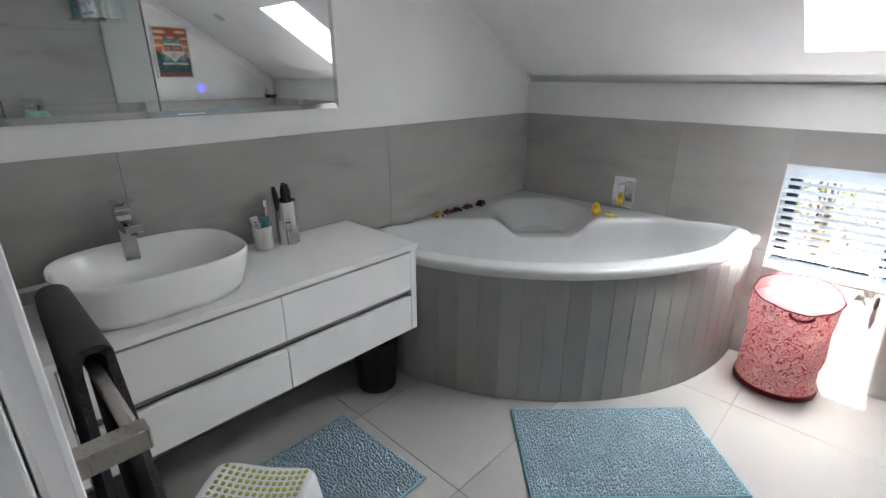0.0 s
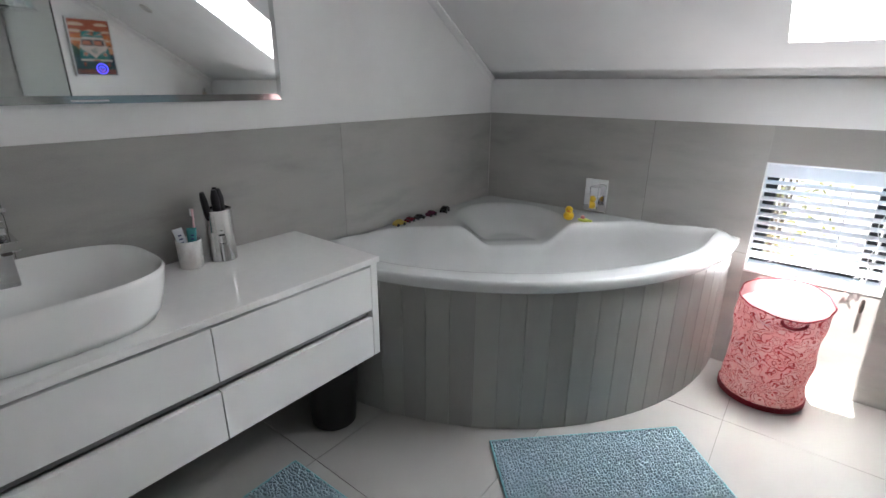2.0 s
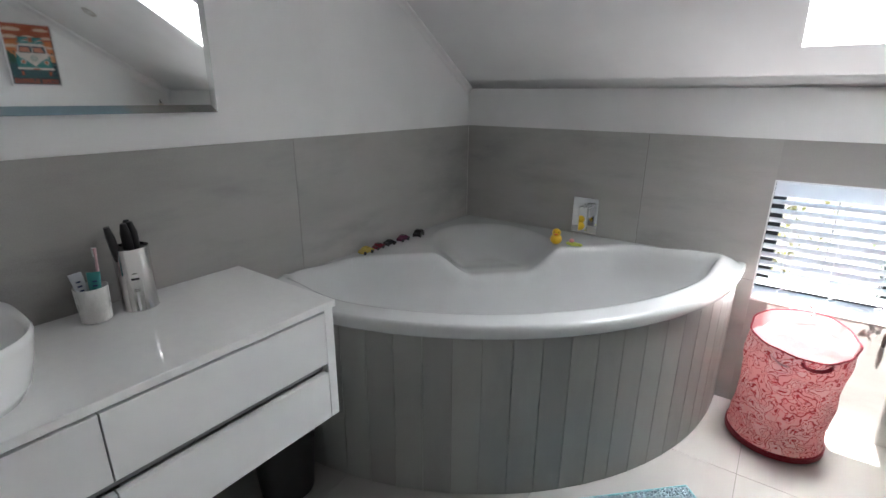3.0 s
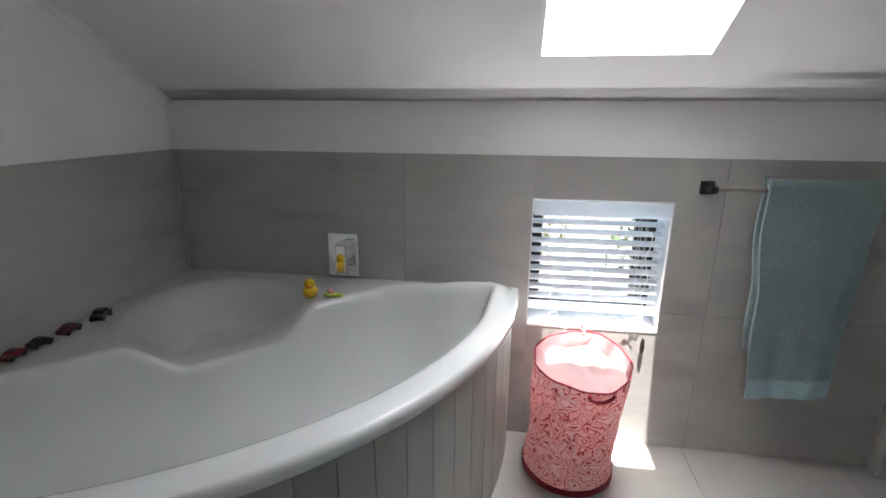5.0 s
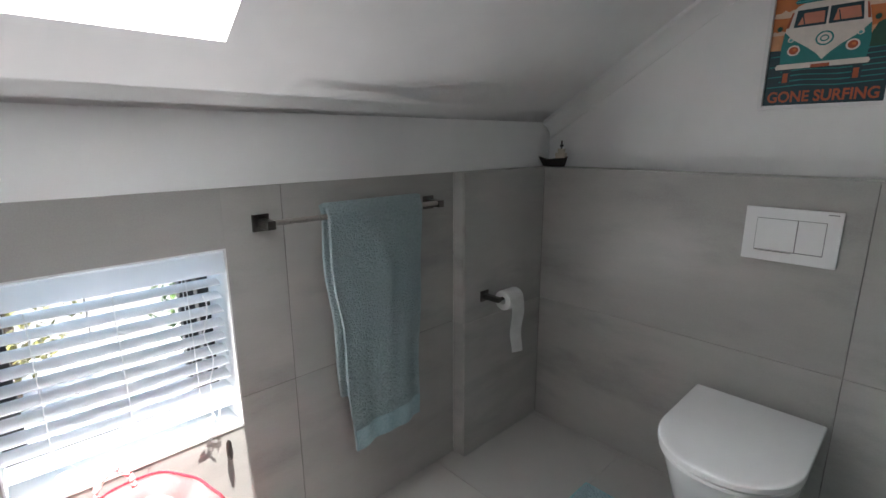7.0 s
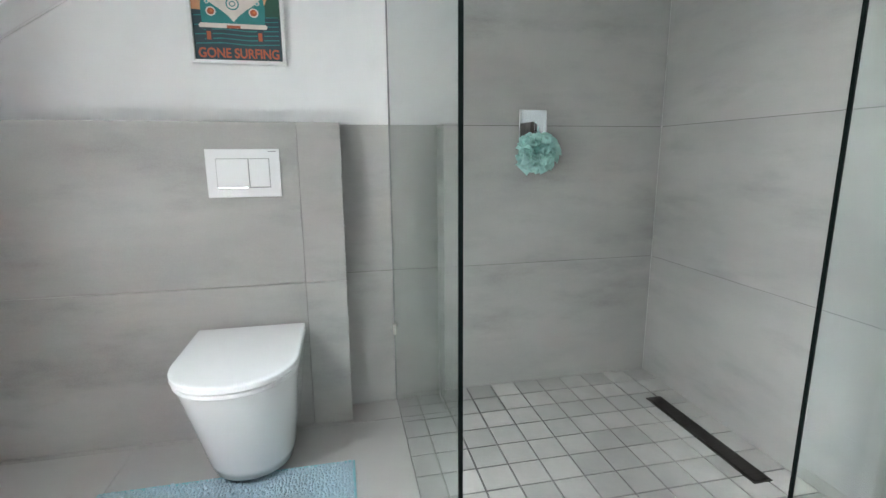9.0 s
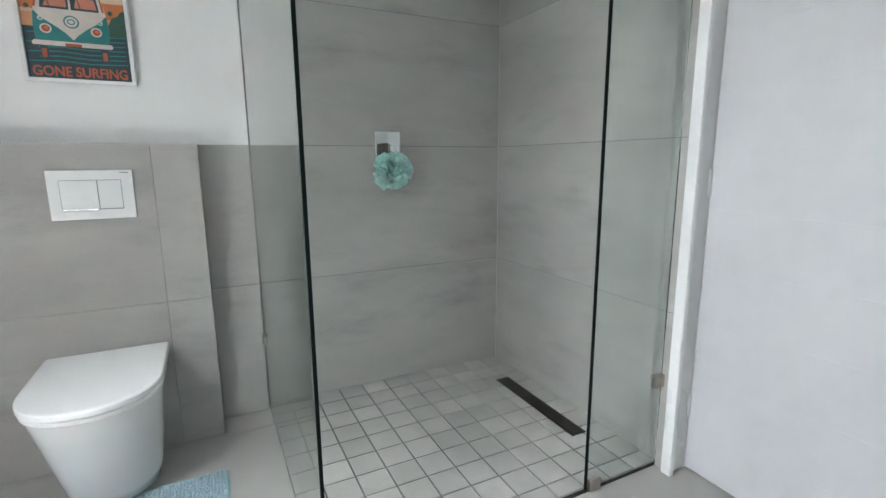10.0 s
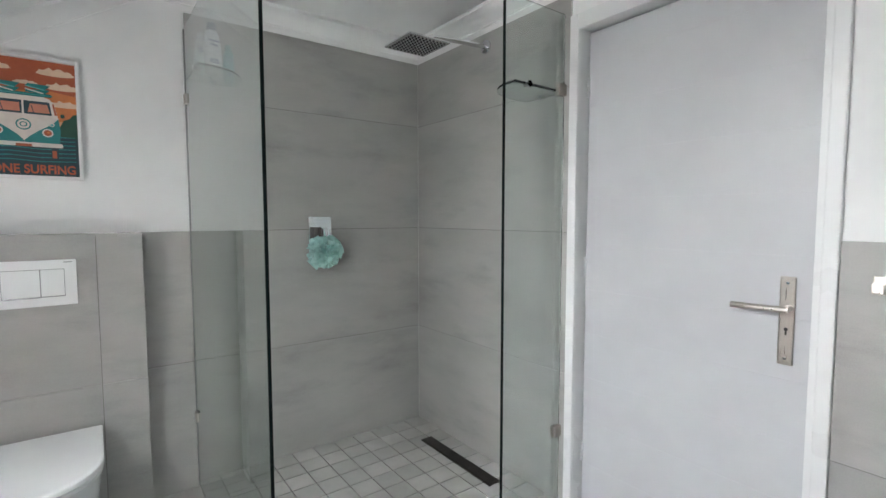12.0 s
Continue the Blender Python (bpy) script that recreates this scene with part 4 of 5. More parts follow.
# ---- bath mats ----
def bath_mat(name, centre, turn, length, width, label):
    mat = thing(name, label, "bath mat", at=(centre[0], centre[1], 0.0))
    mat.rotation_euler = (0, 0, radians(turn))
    bm = bmesh.new()
    nx, ny = int(length / 0.0108), int(width / 0.0108)
    rnd = random.Random(len(label))
    hx, hy = length / nx, width / ny
    verts, faces = [], []
    for i in range(nx):
        for j in range(ny):
            px_, py_ = -length / 2 + (i + 0.5) * hx + rnd.uniform(-0.003, 0.003), -width / 2 + (j + 0.5) * hy + rnd.uniform(-0.002, 0.002)
            h = 0.018 + rnd.uniform(-0.0022, 0.0022)
            r, k = 0.0066 * rnd.uniform(0.85, 1.1), len(verts)
            lean = (rnd.uniform(-0.004, 0.004), rnd.uniform(-0.004, 0.004))
            for zz, q in ((0.006, 1.0), (h * 0.8, 0.95), (h, 0.5)):
                for c in range(4):
                    an = math.pi / 4 + c * math.pi / 2
                    f = (zz - 0.006) / 0.011
                    verts.append((px_ + r * q * math.cos(an) + lean[0] * f, py_ + r * q * math.sin(an) + lean[1] * f, zz))
            for lv in (0, 4):
                for c in range(4):
                    faces.append((k + lv + c, k + lv + (c + 1) % 4, k + lv + 4 + (c + 1) % 4, k + lv + 4 + c))
            faces.append((k + 8, k + 9, k + 10, k + 11))
    bm.free()
    me = bpy.data.meshes.new("pile")
    me.from_pydata(verts, [], faces)
    me.materials.append(M_MAT)
    me.shade_smooth()
    pile = new("chenille_surface", me)
    pile.parent = mat
    tagged(pile, "soft blue chenille tufts", kind="stuff")
    part("backing", new_box((-length / 2 - 0.004, -width / 2 - 0.004, 0.0015), (length / 2 + 0.004, width / 2 + 0.004, 0.008), 0.002), M_MAT, mat)
    bm = bmesh.new()
    c = [(-length / 2 - 0.004, -width / 2 - 0.004, 0.008), (length / 2 + 0.004, -width / 2 - 0.004, 0.008), (length / 2 + 0.004, width / 2 + 0.004, 0.008), (-length / 2 - 0.004, width / 2 + 0.004, 0.008)]
    for a_, b_ in zip(c, c[1:] + c[:1]):
        tube(bm, [a_, b_], 0.005, 8)
    part("hem", bm, cloth("aqua_hem", (0.24, 0.50, 0.54), (0.17, 0.38, 0.42), 200, 0.3), mat, "aqua stitched hem", True)


bath_mat("bath_mat", (1.312, 1.607), 44.5, 0.785, 0.475, "pale blue chenille bath mat lying beside the bath")
bath_mat("bath_mat", (0.602, 0.585), 91, 0.735, 0.505, "pale blue chenille mat under the vanity and stool")
bath_mat("bath_mat", (2.835, 1.845), 90, 0.80, 0.47, "pale blue chenille mat in front of the toilet")

# ---- step stool and bin ----
stool = thing("step_stool", "white plastic step stool with green anti-slip dots", "step stool", at=(0.648, 0.420, 0.018))
stool.rotation_euler = (0, 0, radians(38))
bm = bmesh.new()
SL, SW, SH = 0.165, 0.105, 0.19


def stool_ring(sx, sy, z):
    return superloop(0, 0, z, sx, sy, 5.0, 40)


rings(bm, [stool_ring(SL + 0.035, SW + 0.035, 0.0), stool_ring(SL + 0.03, SW + 0.03, 0.01), stool_ring(SL + 0.008, SW + 0.008, SH - 0.02), stool_ring(SL, SW, SH - 0.004), stool_ring(SL - 0.012, SW - 0.012, SH)] + [stool_ring((SL - 0.012) * k, (SW - 0.012) * k, SH) for k in (0.9, 0.75, 0.6, 0.45, 0.3, 0.15, 0.05)])
for v in bm.verts:
    v.co.z += (v.co.x ** 2) * 0.9 * min(1, v.co.z / SH)
part("body", bm, M_PLASTIC, stool, soft=50)
dot_me = None
for i in range(13):
    for j in range(8):
        x, y = (i - 6) * 0.0225, (j - 3.5) * 0.0225
        if dot_me is None:
            bm = bmesh.new()
            lathe(bm, [(0.0078, 0), (0.0078, 0.002), (0.0065, 0.003)], 0, 0, 10)
            dot_me = finish(bm, "grip_dot", M_GREEN_DOT)
        d = new("grip_dot", dot_me)
        d.parent, d.location = stool, (x, y, SH - 0.0005 + x * x * 0.9)

bin_ob = thing("waste_bin", "round black plastic waste bin under the vanity end", "waste bin")
bm = bmesh.new()
lathe(bm, [(0.086, 0.001), (0.092, 0.006), (0.112, 0.262), (0.117, 0.268), (0.117, 0.274), (0.109, 0.274), (0.088, 0.02), (0.01, 0.016)], 0.250, 1.215, 40)
part("bucket", bm, M_BLACK, bin_ob, soft=45)

# ---- towel rails ----
def towel_rail(name, x0, x1, wall_y, out, z, material, label):
    rail = thing(name, label, "towel rail")
    s = 1 if out > 0 else -1
    for x in (x0, x1):
        lo, hi = sorted((wall_y, wall_y + s * 0.008))
        b = part("bracket", new_box((x - 0.024, lo, z - 0.024), (x + 0.024, hi, z + 0.024), 0.002), material, rail)
        lo, hi = sorted((wall_y + s * 0.006, wall_y + out))
        part("arm", new_box((x - 0.012, lo, z - 0.012), (x + 0.012, hi, z + 0.012), 0.002), material, b)
    for dz in (0.004,):
        bm = bmesh.new()
        tube(bm, [(x0, wall_y + out - s * 0.012, z + dz), (x1, wall_y + out - s * 0.012, z + dz)], 0.008, 14)
        part("bar", bm, M_STEEL, rail, "round steel bar", True)
    return rail


def hanging_towel(name, x0, x1, y, z, front, back, side, material, label, band=None, seed=1, thick=0.012, flare=0.0):
    """A folded towel over a bar: front length, back length, side is the way it faces (+1 or -1 along y)."""
    towel = thing(name, label, "towel")
    prof = []
    for k in range(22):
        prof.append((1, -front + front * k / 21))
    for k in range(1, 8):
        a = math.pi * k / 8
        prof.append((math.cos(a), 0.5 * math.sin(a)))
    for k in range(16):
        prof.append((-1, -back * k / 15))
    nx = 26
    rnd = random.Random(seed)
    ph = [rnd.uniform(0, 6) for _ in range(4)]

    def surf(i, k, lift):
        f = i / (nx - 1)
        sgn, dz = prof[k]
        hang = min(1, max(0, -dz) * 3)
        x = x0 + (x1 - x0) * f + flare * hang * max(0, -dz) * (0.6 - f) + 0.004 * math.sin(dz * 17 + ph[0])
        r = 0.013 + lift
        wave = 0.007 * math.sin(f * 9 + ph[1] + dz * 2) + 0.004 * math.sin(f * 21 + ph[2] - dz * 3)
        yy = y + side * (sgn * r + (wave + 0.010) * hang * (1 if sgn > 0 else -0.4))
        zz = z + (dz if abs(dz) > 0.5 or sgn in (1, -1) else dz * 0.03) + (r * 0.9 if sgn not in (1, -1) else 0.0) + 0.006 * (f - 0.5) * hang * 4 * (1 if sgn > 0 else -1)
        return (x, yy, zz)

    def skin(ks):
        bm = bmesh.new()
        outer = [[bm.verts.new(surf(i, k, thick)) for i in range(nx)] for k in ks]
        inner = [[bm.verts.new(surf(i, k, 0.0)) for i in range(nx)] for k in ks]
        for a, b in zip(range(len(ks) - 1), range(1, len(ks))):
            for i in range(nx - 1):
                bm.faces.new((outer[a][i], outer[a][i + 1], outer[b][i + 1], outer[b][i]))
                bm.faces.new((inner[a][i], inner[b][i], inner[b][i + 1], inner[a][i + 1]))
            for i in (0, nx - 1):
                bm.faces.new((outer[a][i], outer[b][i], inner[b][i], inner[a][i]))
        for row_o, row_i in ((outer[0], inner[0]), (outer[-1], inner[-1])):
            for i in range(nx - 1):
                bm.faces.new((row_o[i], row_i[i], row_i[i + 1], row_o[i + 1]))
        return bm

    if band:
        part("woven_band", skin(list(range(0, 3))), band, towel, "flat woven border band", 60)
        part("terry", skin(list(range(2, len(prof)))), material, towel, soft=60)
    else:
        part("terry", skin(list(range(len(prof)))), material, towel, soft=60)
    return towel


towel_rail("towel_rail", 2.098, 2.722, NORTH, -0.075, 1.098, M_DARK_STEEL, "square dark metal towel rail on the tiled wall by the window")
hanging_towel("bath_towel", 2.262, 2.615, NORTH - 0.064, 1.106, 0.775, 0.62, -1, M_TOWEL, "thick pale teal bath towel hanging on the rail", M_TOWEL_BAND, 3, 0.012, 0.10)
towel_rail("towel_rail", 0.86, 1.365, 0.0, 0.080, 1.090, M_STEEL, "square brushed steel towel rail beside the door")
hanging_towel("hand_towel", 0.955, 1.215, 0.068, 1.096, 0.62, 0.50, 1, M_DARK_TOWEL, "charcoal terry towel hanging over the steel rail", None, 5, 0.010)

# ---- toilet ----
toilet = thing("toilet", "white wall-hung toilet with closed soft-close lid", "toilet")
TX, TY = BOX_X, 1.781


def d_loop(back, front, half, z, bow, n=48):
    """Straight sides from the wall, a half oval of length bow in front."""
    out = [(TX - back - (front - bow - back) * k / 8, TY + half, z) for k in range(8)]
    for i in range(n + 1):
        a = math.pi * i / n
        out.append((TX - front + bow - bow * abs(math.sin(a)) ** 0.94, TY + half * math.copysign(abs(math.cos(a)) ** 0.94, math.cos(a)), z))
    return out + [(TX - back - (front - bow - back) * k / 8, TY - half, z) for k in range(7, -1, -1)]


def pan_loop(reach, half, z):
    return d_loop(0.004, reach, half, z, min(reach * 0.55, half * 1.15))


bm = bmesh.new()
rings(bm, [pan_loop(0.335, 0.112, 0.040), pan_loop(0.368, 0.134, 0.047), pan_loop(0.390, 0.143, 0.09), pan_loop(0.445, 0.160, 0.22), pan_loop(0.498, 0.171, 0.33), pan_loop(0.532, 0.179, 0.405), pan_loop(0.535, 0.181, 0.418), pan_loop(0.515, 0.166, 0.421)])
part("pan", bm, M_CERAMIC, toilet, soft=60)


def lid_loop(front, half, z):
    return d_loop(0.072, front, half, z, 0.205)


bm = bmesh.new()
rings(bm, [lid_loop(0.547, 0.180, 0.424), lid_loop(0.550, 0.183, 0.427), lid_loop(0.550, 0.183, 0.438), lid_loop(0.547, 0.180, 0.441)])
part("seat", bm, M_PLASTIC, toilet, "white seat ring", 22)
bm = bmesh.new()
rings(bm, [lid_loop(0.550, 0.182, 0.4435), lid_loop(0.555, 0.186, 0.446), lid_loop(0.555, 0.186, 0.4605), lid_loop(0.553, 0.184, 0.4635), lid_loop(0.548, 0.179, 0.4650), lid_loop(0.540, 0.171, 0.4652), lid_loop(0.515, 0.150, 0.4653)])
part("lid", bm, M_PLASTIC, toilet, "closed flat lid", 22)
for s in (-1, 1):
    bm = bmesh.new()
    lathe(bm, [(0.010, 0.420), (0.011, 0.425), (0.011, 0.446), (0.009, 0.449)], TX - 0.062, TY + s * 0.075, 16)
    part("hinge", bm, M_PLASTIC, toilet, soft=True)

flush = thing("flush_plate", "white dual flush plate on the tiled boxing", "flush plate")
part("plate", new_box((BOX_X - 0.012, 1.652, 0.934), (BOX_X - 0.0005, 1.902, 1.106), 0.003), M_PLASTIC, flush)
# raised grey sheet; its dark colour stands for shade in the button gaps
part("button_gap_shade", new_box((BOX_X - 0.0128, 1.6878, 0.9680), (BOX_X - 0.0115, 1.8682, 1.0722), 0.0004), M_SHADOW_GAP, flush, "dark grey sheet standing for the shade round the buttons")
part("button", new_box((BOX_X - 0.0165, 1.7605, 0.9715), (BOX_X - 0.0115, 1.8665, 1.0705), 0.0015), M_PLASTIC, flush, "large flush button")
part("button", new_box((BOX_X - 0.0165, 1.6895, 0.9715), (BOX_X - 0.0115, 1.7575, 1.0705), 0.0015), M_PLASTIC, flush, "small flush button")
part("button_trim", new_box((BOX_X - 0.0172, 1.7640, 0.9660), (BOX_X - 0.0118, 1.8660, 0.9705), 0.0008), M_CHROME, flush, "chrome strip under the button")
part("maker_mark", new_box((BOX_X - 0.0126, 1.663, 1.095), (BOX_X - 0.0118, 1.690, 1.098)), M_SHADOW_GAP, flush, "tiny grey maker's mark")

# toilet roll
holder = thing("toilet_roll_holder", "dark metal toilet roll holder on the tiled pier", "toilet roll holder")
hx, hz, hy = 3.005, 0.697, PIER_Y
part("rose", new_box((hx - 0.060, hy - 0.008, hz - 0.022), (hx - 0.016, hy, hz + 0.022), 0.002), M_DARK_STEEL, holder)
part("arm", new_box((hx - 0.050, hy - 0.085, hz - 0.010), (hx - 0.028, hy - 0.006, hz + 0.010), 0.002), M_DARK_STEEL, holder)
bm = bmesh.new()
tube(bm, [(hx - 0.045, hy - 0.078, hz), (hx + 0.085, hy - 0.078, hz)], 0.008, 12)
part("bar", bm, M_DARK_STEEL, holder, soft=True)
roll = thing("toilet_roll", "white toilet roll with a long loose end", "toilet roll")
bm = bmesh.new()
ry, rz = hy - 0.078, hz - 0.010
prof = [(0.016, -0.012), (0.039, -0.012), (0.0405, -0.009), (0.0405, 0.072), (0.039, 0.075), (0.016, 0.075)]
loops = [[(hx + h, ry + r * math.cos(a * math.pi / 20), rz + r * math.sin(a * math.pi / 20)) for a in range(40)] for r, h in prof]
rings(bm, loops + loops[:1], False, False)
part("roll", bm, M_PAPER, roll, soft=50)
bm = bmesh.new()
pts = [(ry - 0.041 * math.cos(a), rz + 0.041 * math.sin(a)) for a in [math.pi / 2 * (1 - k / 6) for k in range(7)]]
pts += [(ry - 0.041 - 0.006 * math.sin(k * 0.7), rz - 0.0195 * k) for k in range(1, 12)]
rings(bm, [[(hx - 0.010 + 0.0006 * k, y, z), (hx + 0.073 - 0.0004 * k, y - 0.002, z - 0.0006 * k), (hx + 0.073 - 0.0004 * k, y - 0.0006, z - 0.0006 * k), (hx - 0.010 + 0.0006 * k, y + 0.0014, z)] for k, (y, z) in enumerate(pts)])
part("loose_sheet", bm, M_PAPER, roll, "loose hanging sheet", 60)

# small ship on the ledge
ship = thing("model_ship", "small dark model boat with pale sails on the ledge", "ornament", at=(3.415, 2.690, TILE_TOP + 0.0015))
ship.rotation_euler = (0, 0, radians(100))
bm = bmesh.new()
rings(bm, [[(x, w, z) for x, w, z in ((-0.065, 0, 0.045), (-0.05, -wd, 0.036), (0.03, -wd, 0.030), (0.075, 0, 0.044), (0.03, wd, 0.030), (-0.05, wd, 0.036))] for wd in (0.022,)] +
      [[(-0.052, 0, 0.0), (-0.04, -0.012, 0), (0.03, -0.012, 0), (0.05, 0, 0), (0.03, 0.012, 0), (-0.04, 0.012, 0)]])
part("hull", bm, smooth("dark_hull", (0.02, 0.014, 0.012), 0.5), ship)
bm = bmesh.new()
box(bm, (-0.055, -0.015, 0.036), (-0.012, 0.015, 0.060), 0.003)
box(bm, (-0.048, -0.011, 0.060), (-0.020, 0.011, 0.078), 0.003)
part("cabin", bm, smooth("pale_cabin", (0.6, 0.52, 0.42), 0.5), ship, "pale cabin")
bm = bmesh.new()
tube(bm, [(-0.034, 0, 0.075), (-0.034, 0, 0.112)], 0.0035, 8)
ball(bm, (-0.034, 0, 0.090), 0.009, (1, 1, 0.6), 2)
part("mast", bm, M_BLACK, ship, "short dark mast", True)

# ---- poster ----
poster = thing("framed_poster", "framed poster of a teal and white surf van", "poster")
PY0, PY1, PZ0, PZ1 = 1.616, 1.942, 1.412, 1.873
px0 = EAST - 0.006
bm = bmesh.new()
for lo, hi in (((px0 - 0.016, PY0, PZ0), (EAST + 0.008, PY0 + 0.012, PZ1)), ((px0 - 0.016, PY1 - 0.012, PZ0), (EAST + 0.008, PY1, PZ1)),
               ((px0 - 0.016, PY0 + 0.012, PZ0), (EAST + 0.008, PY1 - 0.012, PZ0 + 0.012)), ((px0 - 0.016, PY0 + 0.012, PZ1 - 0.012), (EAST + 0.008, PY1 - 0.012, PZ1))):
    box(bm, lo, hi, 0.0015)
part("frame", bm, M_TRIM, poster, "thin white frame")


def ink(name, colour):
    return smooth(name, colour, 0.45, 0, 0.12, 0, 30)


INK_ORANGE, INK_RED, INK_CREAM, INK_TEAL, INK_NAVY = ink("ink_orange", (0.62, 0.19, 0.05)), ink("ink_rust", (0.42, 0.095, 0.035)), ink("ink_cream", (0.74, 0.55, 0.40)), ink("ink_teal", (0.015, 0.21, 0.205)), ink("ink_navy", (0.012, 0.045, 0.06))
INK_GREEN, INK_AQUA, INK_WHITE = ink("ink_green", (0.012, 0.075, 0.045)), ink("ink_aqua", (0.10, 0.42, 0.42)), ink("ink_white", (0.72, 0.66, 0.60))
INK_PEACH, INK_GLASS = ink("ink_peach", (0.70, 0.34, 0.17)), ink("ink_windscreen_red", (0.60, 0.22, 0.14))
PW, PH = PY1 - PY0 - 0.024, PZ1 - PZ0 - 0.024


def sheet(name, outline, layer, material, label=""):
    """A flat printed shape; outline in poster units, 0 to 1 across from the viewer's left and 0 to 1 upwards."""
    bm = bmesh.new()
    x = px0 - 0.0006 * layer
    pts = [(PY1 - 0.012 - u * PW, PZ0 + 0.012 + v * PH) for u, v in outline]
    rings(bm, [[(x, y, z) for y, z in pts], [(x + 0.0005, y, z) for y, z in pts]])
    return part(name, bm, material, poster, label)


def oval(cx, cy, rx, ry, n=20):
    return [(cx + rx * math.cos(2 * math.pi * k / n), cy + ry * math.sin(2 * math.pi * k / n)) for k in range(n)]


sheet("print_sky", [(0, 0), (1, 0), (1, 1), (0, 1)], 0, INK_ORANGE, "orange sunset sky")
sheet("print_band", [(0, 0.74), (0.3, 0.72), (0.7, 0.75), (1, 0.72), (1, 0.998), (0, 0.998)], 1, INK_RED)
sheet("print_band", [(0, 0.36), (1, 0.36), (1, 0.50), (0.6, 0.47), (0, 0.50)], 1, INK_PEACH)
for cx_, cy_, w, h in ((0.20, 0.905, 0.17, 0.040), (0.80, 0.895, 0.19, 0.048), (0.10, 0.775, 0.13, 0.036), (0.50, 0.795, 0.12, 0.024), (0.86, 0.775, 0.18, 0.044), (0.88, 0.625, 0.17, 0.040), (0.14, 0.62, 0.15, 0.036), (0.06, 0.50, 0.12, 0.020)):
    pts = []
    for k in range(30):
        a = 2 * math.pi * k / 30
        puff = 1 + 0.20 * math.sin(k * 2.1 + cx_ * 9) + 0.10 * math.sin(k * 3.7)
        pts.append((min(max(cx_ + w * math.cos(a) * (0.85 + 0.15 * puff), 0), 1), min(cy_ + h * (math.sin(a) * puff if math.sin(a) > 0 else 0.35 * math.sin(a)), 0.998)))
    sheet("print_cloud", pts, 2, INK_CREAM)
sheet("print_sea", [(0, 0), (1, 0), (1, 0.40), (0.85, 0.39), (0.5, 0.395), (0.2, 0.385), (0, 0.39)], 2, INK_NAVY, "dark teal sea")
sheet("print_hill", [(0.78, 0.36), (1, 0.34), (1, 0.565), (0.96, 0.555), (0.92, 0.52), (0.86, 0.50), (0.82, 0.44)], 3, INK_GREEN)
for k in range(7):
    y = 0.125 + 0.036 * k
    sheet("print_wave", [(0.02 + 0.1 * (k % 2), y), (0.34, y + 0.010), (0.62, y - 0.004), (0.97, y + 0.008), (0.97, y + 0.015), (0.60, y + 0.005), (0.30, y + 0.019), (0.02 + 0.1 * (k % 2), y + 0.007)], 3, INK_TEAL)
for a_ in (0.14, 0.72):
    sheet("print_tyre", [(a_, 0.15), (a_ + 0.075, 0.15), (a_ + 0.075, 0.28), (a_, 0.28)], 4, INK_NAVY)
    sheet("print_tyre_shine", [(a_ + 0.01, 0.16), (a_ + 0.055, 0.16), (a_ + 0.055, 0.225), (a_ + 0.01, 0.225)], 5, INK_RED)
sheet("print_van", [(0.11, 0.262), (0.81, 0.262), (0.825, 0.40), (0.81, 0.50), (0.77, 0.63), (0.73, 0.672), (0.66, 0.690), (0.27, 0.690), (0.20, 0.672), (0.16, 0.63), (0.115, 0.50), (0.10, 0.40)], 5, INK_TEAL, "teal van body")
sheet("print_roof", [(0.115, 0.505), (0.81, 0.505), (0.77, 0.63), (0.73, 0.672), (0.66, 0.690), (0.27, 0.690), (0.20, 0.672), (0.16, 0.63)], 6, INK_WHITE)
sheet("print_nose", [(0.113, 0.512), (0.812, 0.512), (0.74, 0.455), (0.60, 0.39), (0.52, 0.345), (0.463, 0.302), (0.41, 0.345), (0.33, 0.39), (0.19, 0.455)], 7, INK_WHITE, "cream pointed nose panel")
for a_, b_, lean in ((0.185, 0.455, 0.02), (0.475, 0.745, -0.02)):
    lo_, hi_ = max(lean, 0), min(lean, 0)
    sheet("print_windscreen", [(a_, 0.532), (b_, 0.532), (b_ + hi_, 0.645), (a_ + lo_, 0.645)], 8, INK_NAVY)
    sheet("print_glint", [(a_ + 0.035, 0.548), (b_ - 0.018, 0.548), (b_ + hi_ - 0.022, 0.622), (a_ + lo_ + 0.06, 0.622)], 9, INK_GLASS)
    sheet("print_wiper", [(a_ + 0.09, 0.540), (a_ + 0.10, 0.540), (a_ + 0.035 + 0.04, 0.612), (a_ + 0.065, 0.612)], 10, INK_NAVY)
for u, tilt_ in ((0.135, -0.03), (0.785, 0.03)):
    sheet("print_quarterlight", [(u - 0.012, 0.535), (u + 0.012, 0.535), (u + 0.012 - tilt_, 0.635), (u - 0.004 - tilt_, 0.635)], 8, INK_RED)
    sheet("print_door_mirror", oval(u + tilt_ * 2.2, 0.535, 0.024, 0.018), 9, INK_GREEN)
sheet("print_badge", oval(0.463, 0.440, 0.075, 0.048), 9, INK_TEAL)
sheet("print_badge", oval(0.463, 0.440, 0.060, 0.038), 10, INK_WHITE)
sheet("print_badge", oval(0.463, 0.440, 0.038, 0.022), 11, INK_TEAL)
sheet("print_badge", oval(0.463, 0.440, 0.026, 0.014), 12, INK_WHITE)
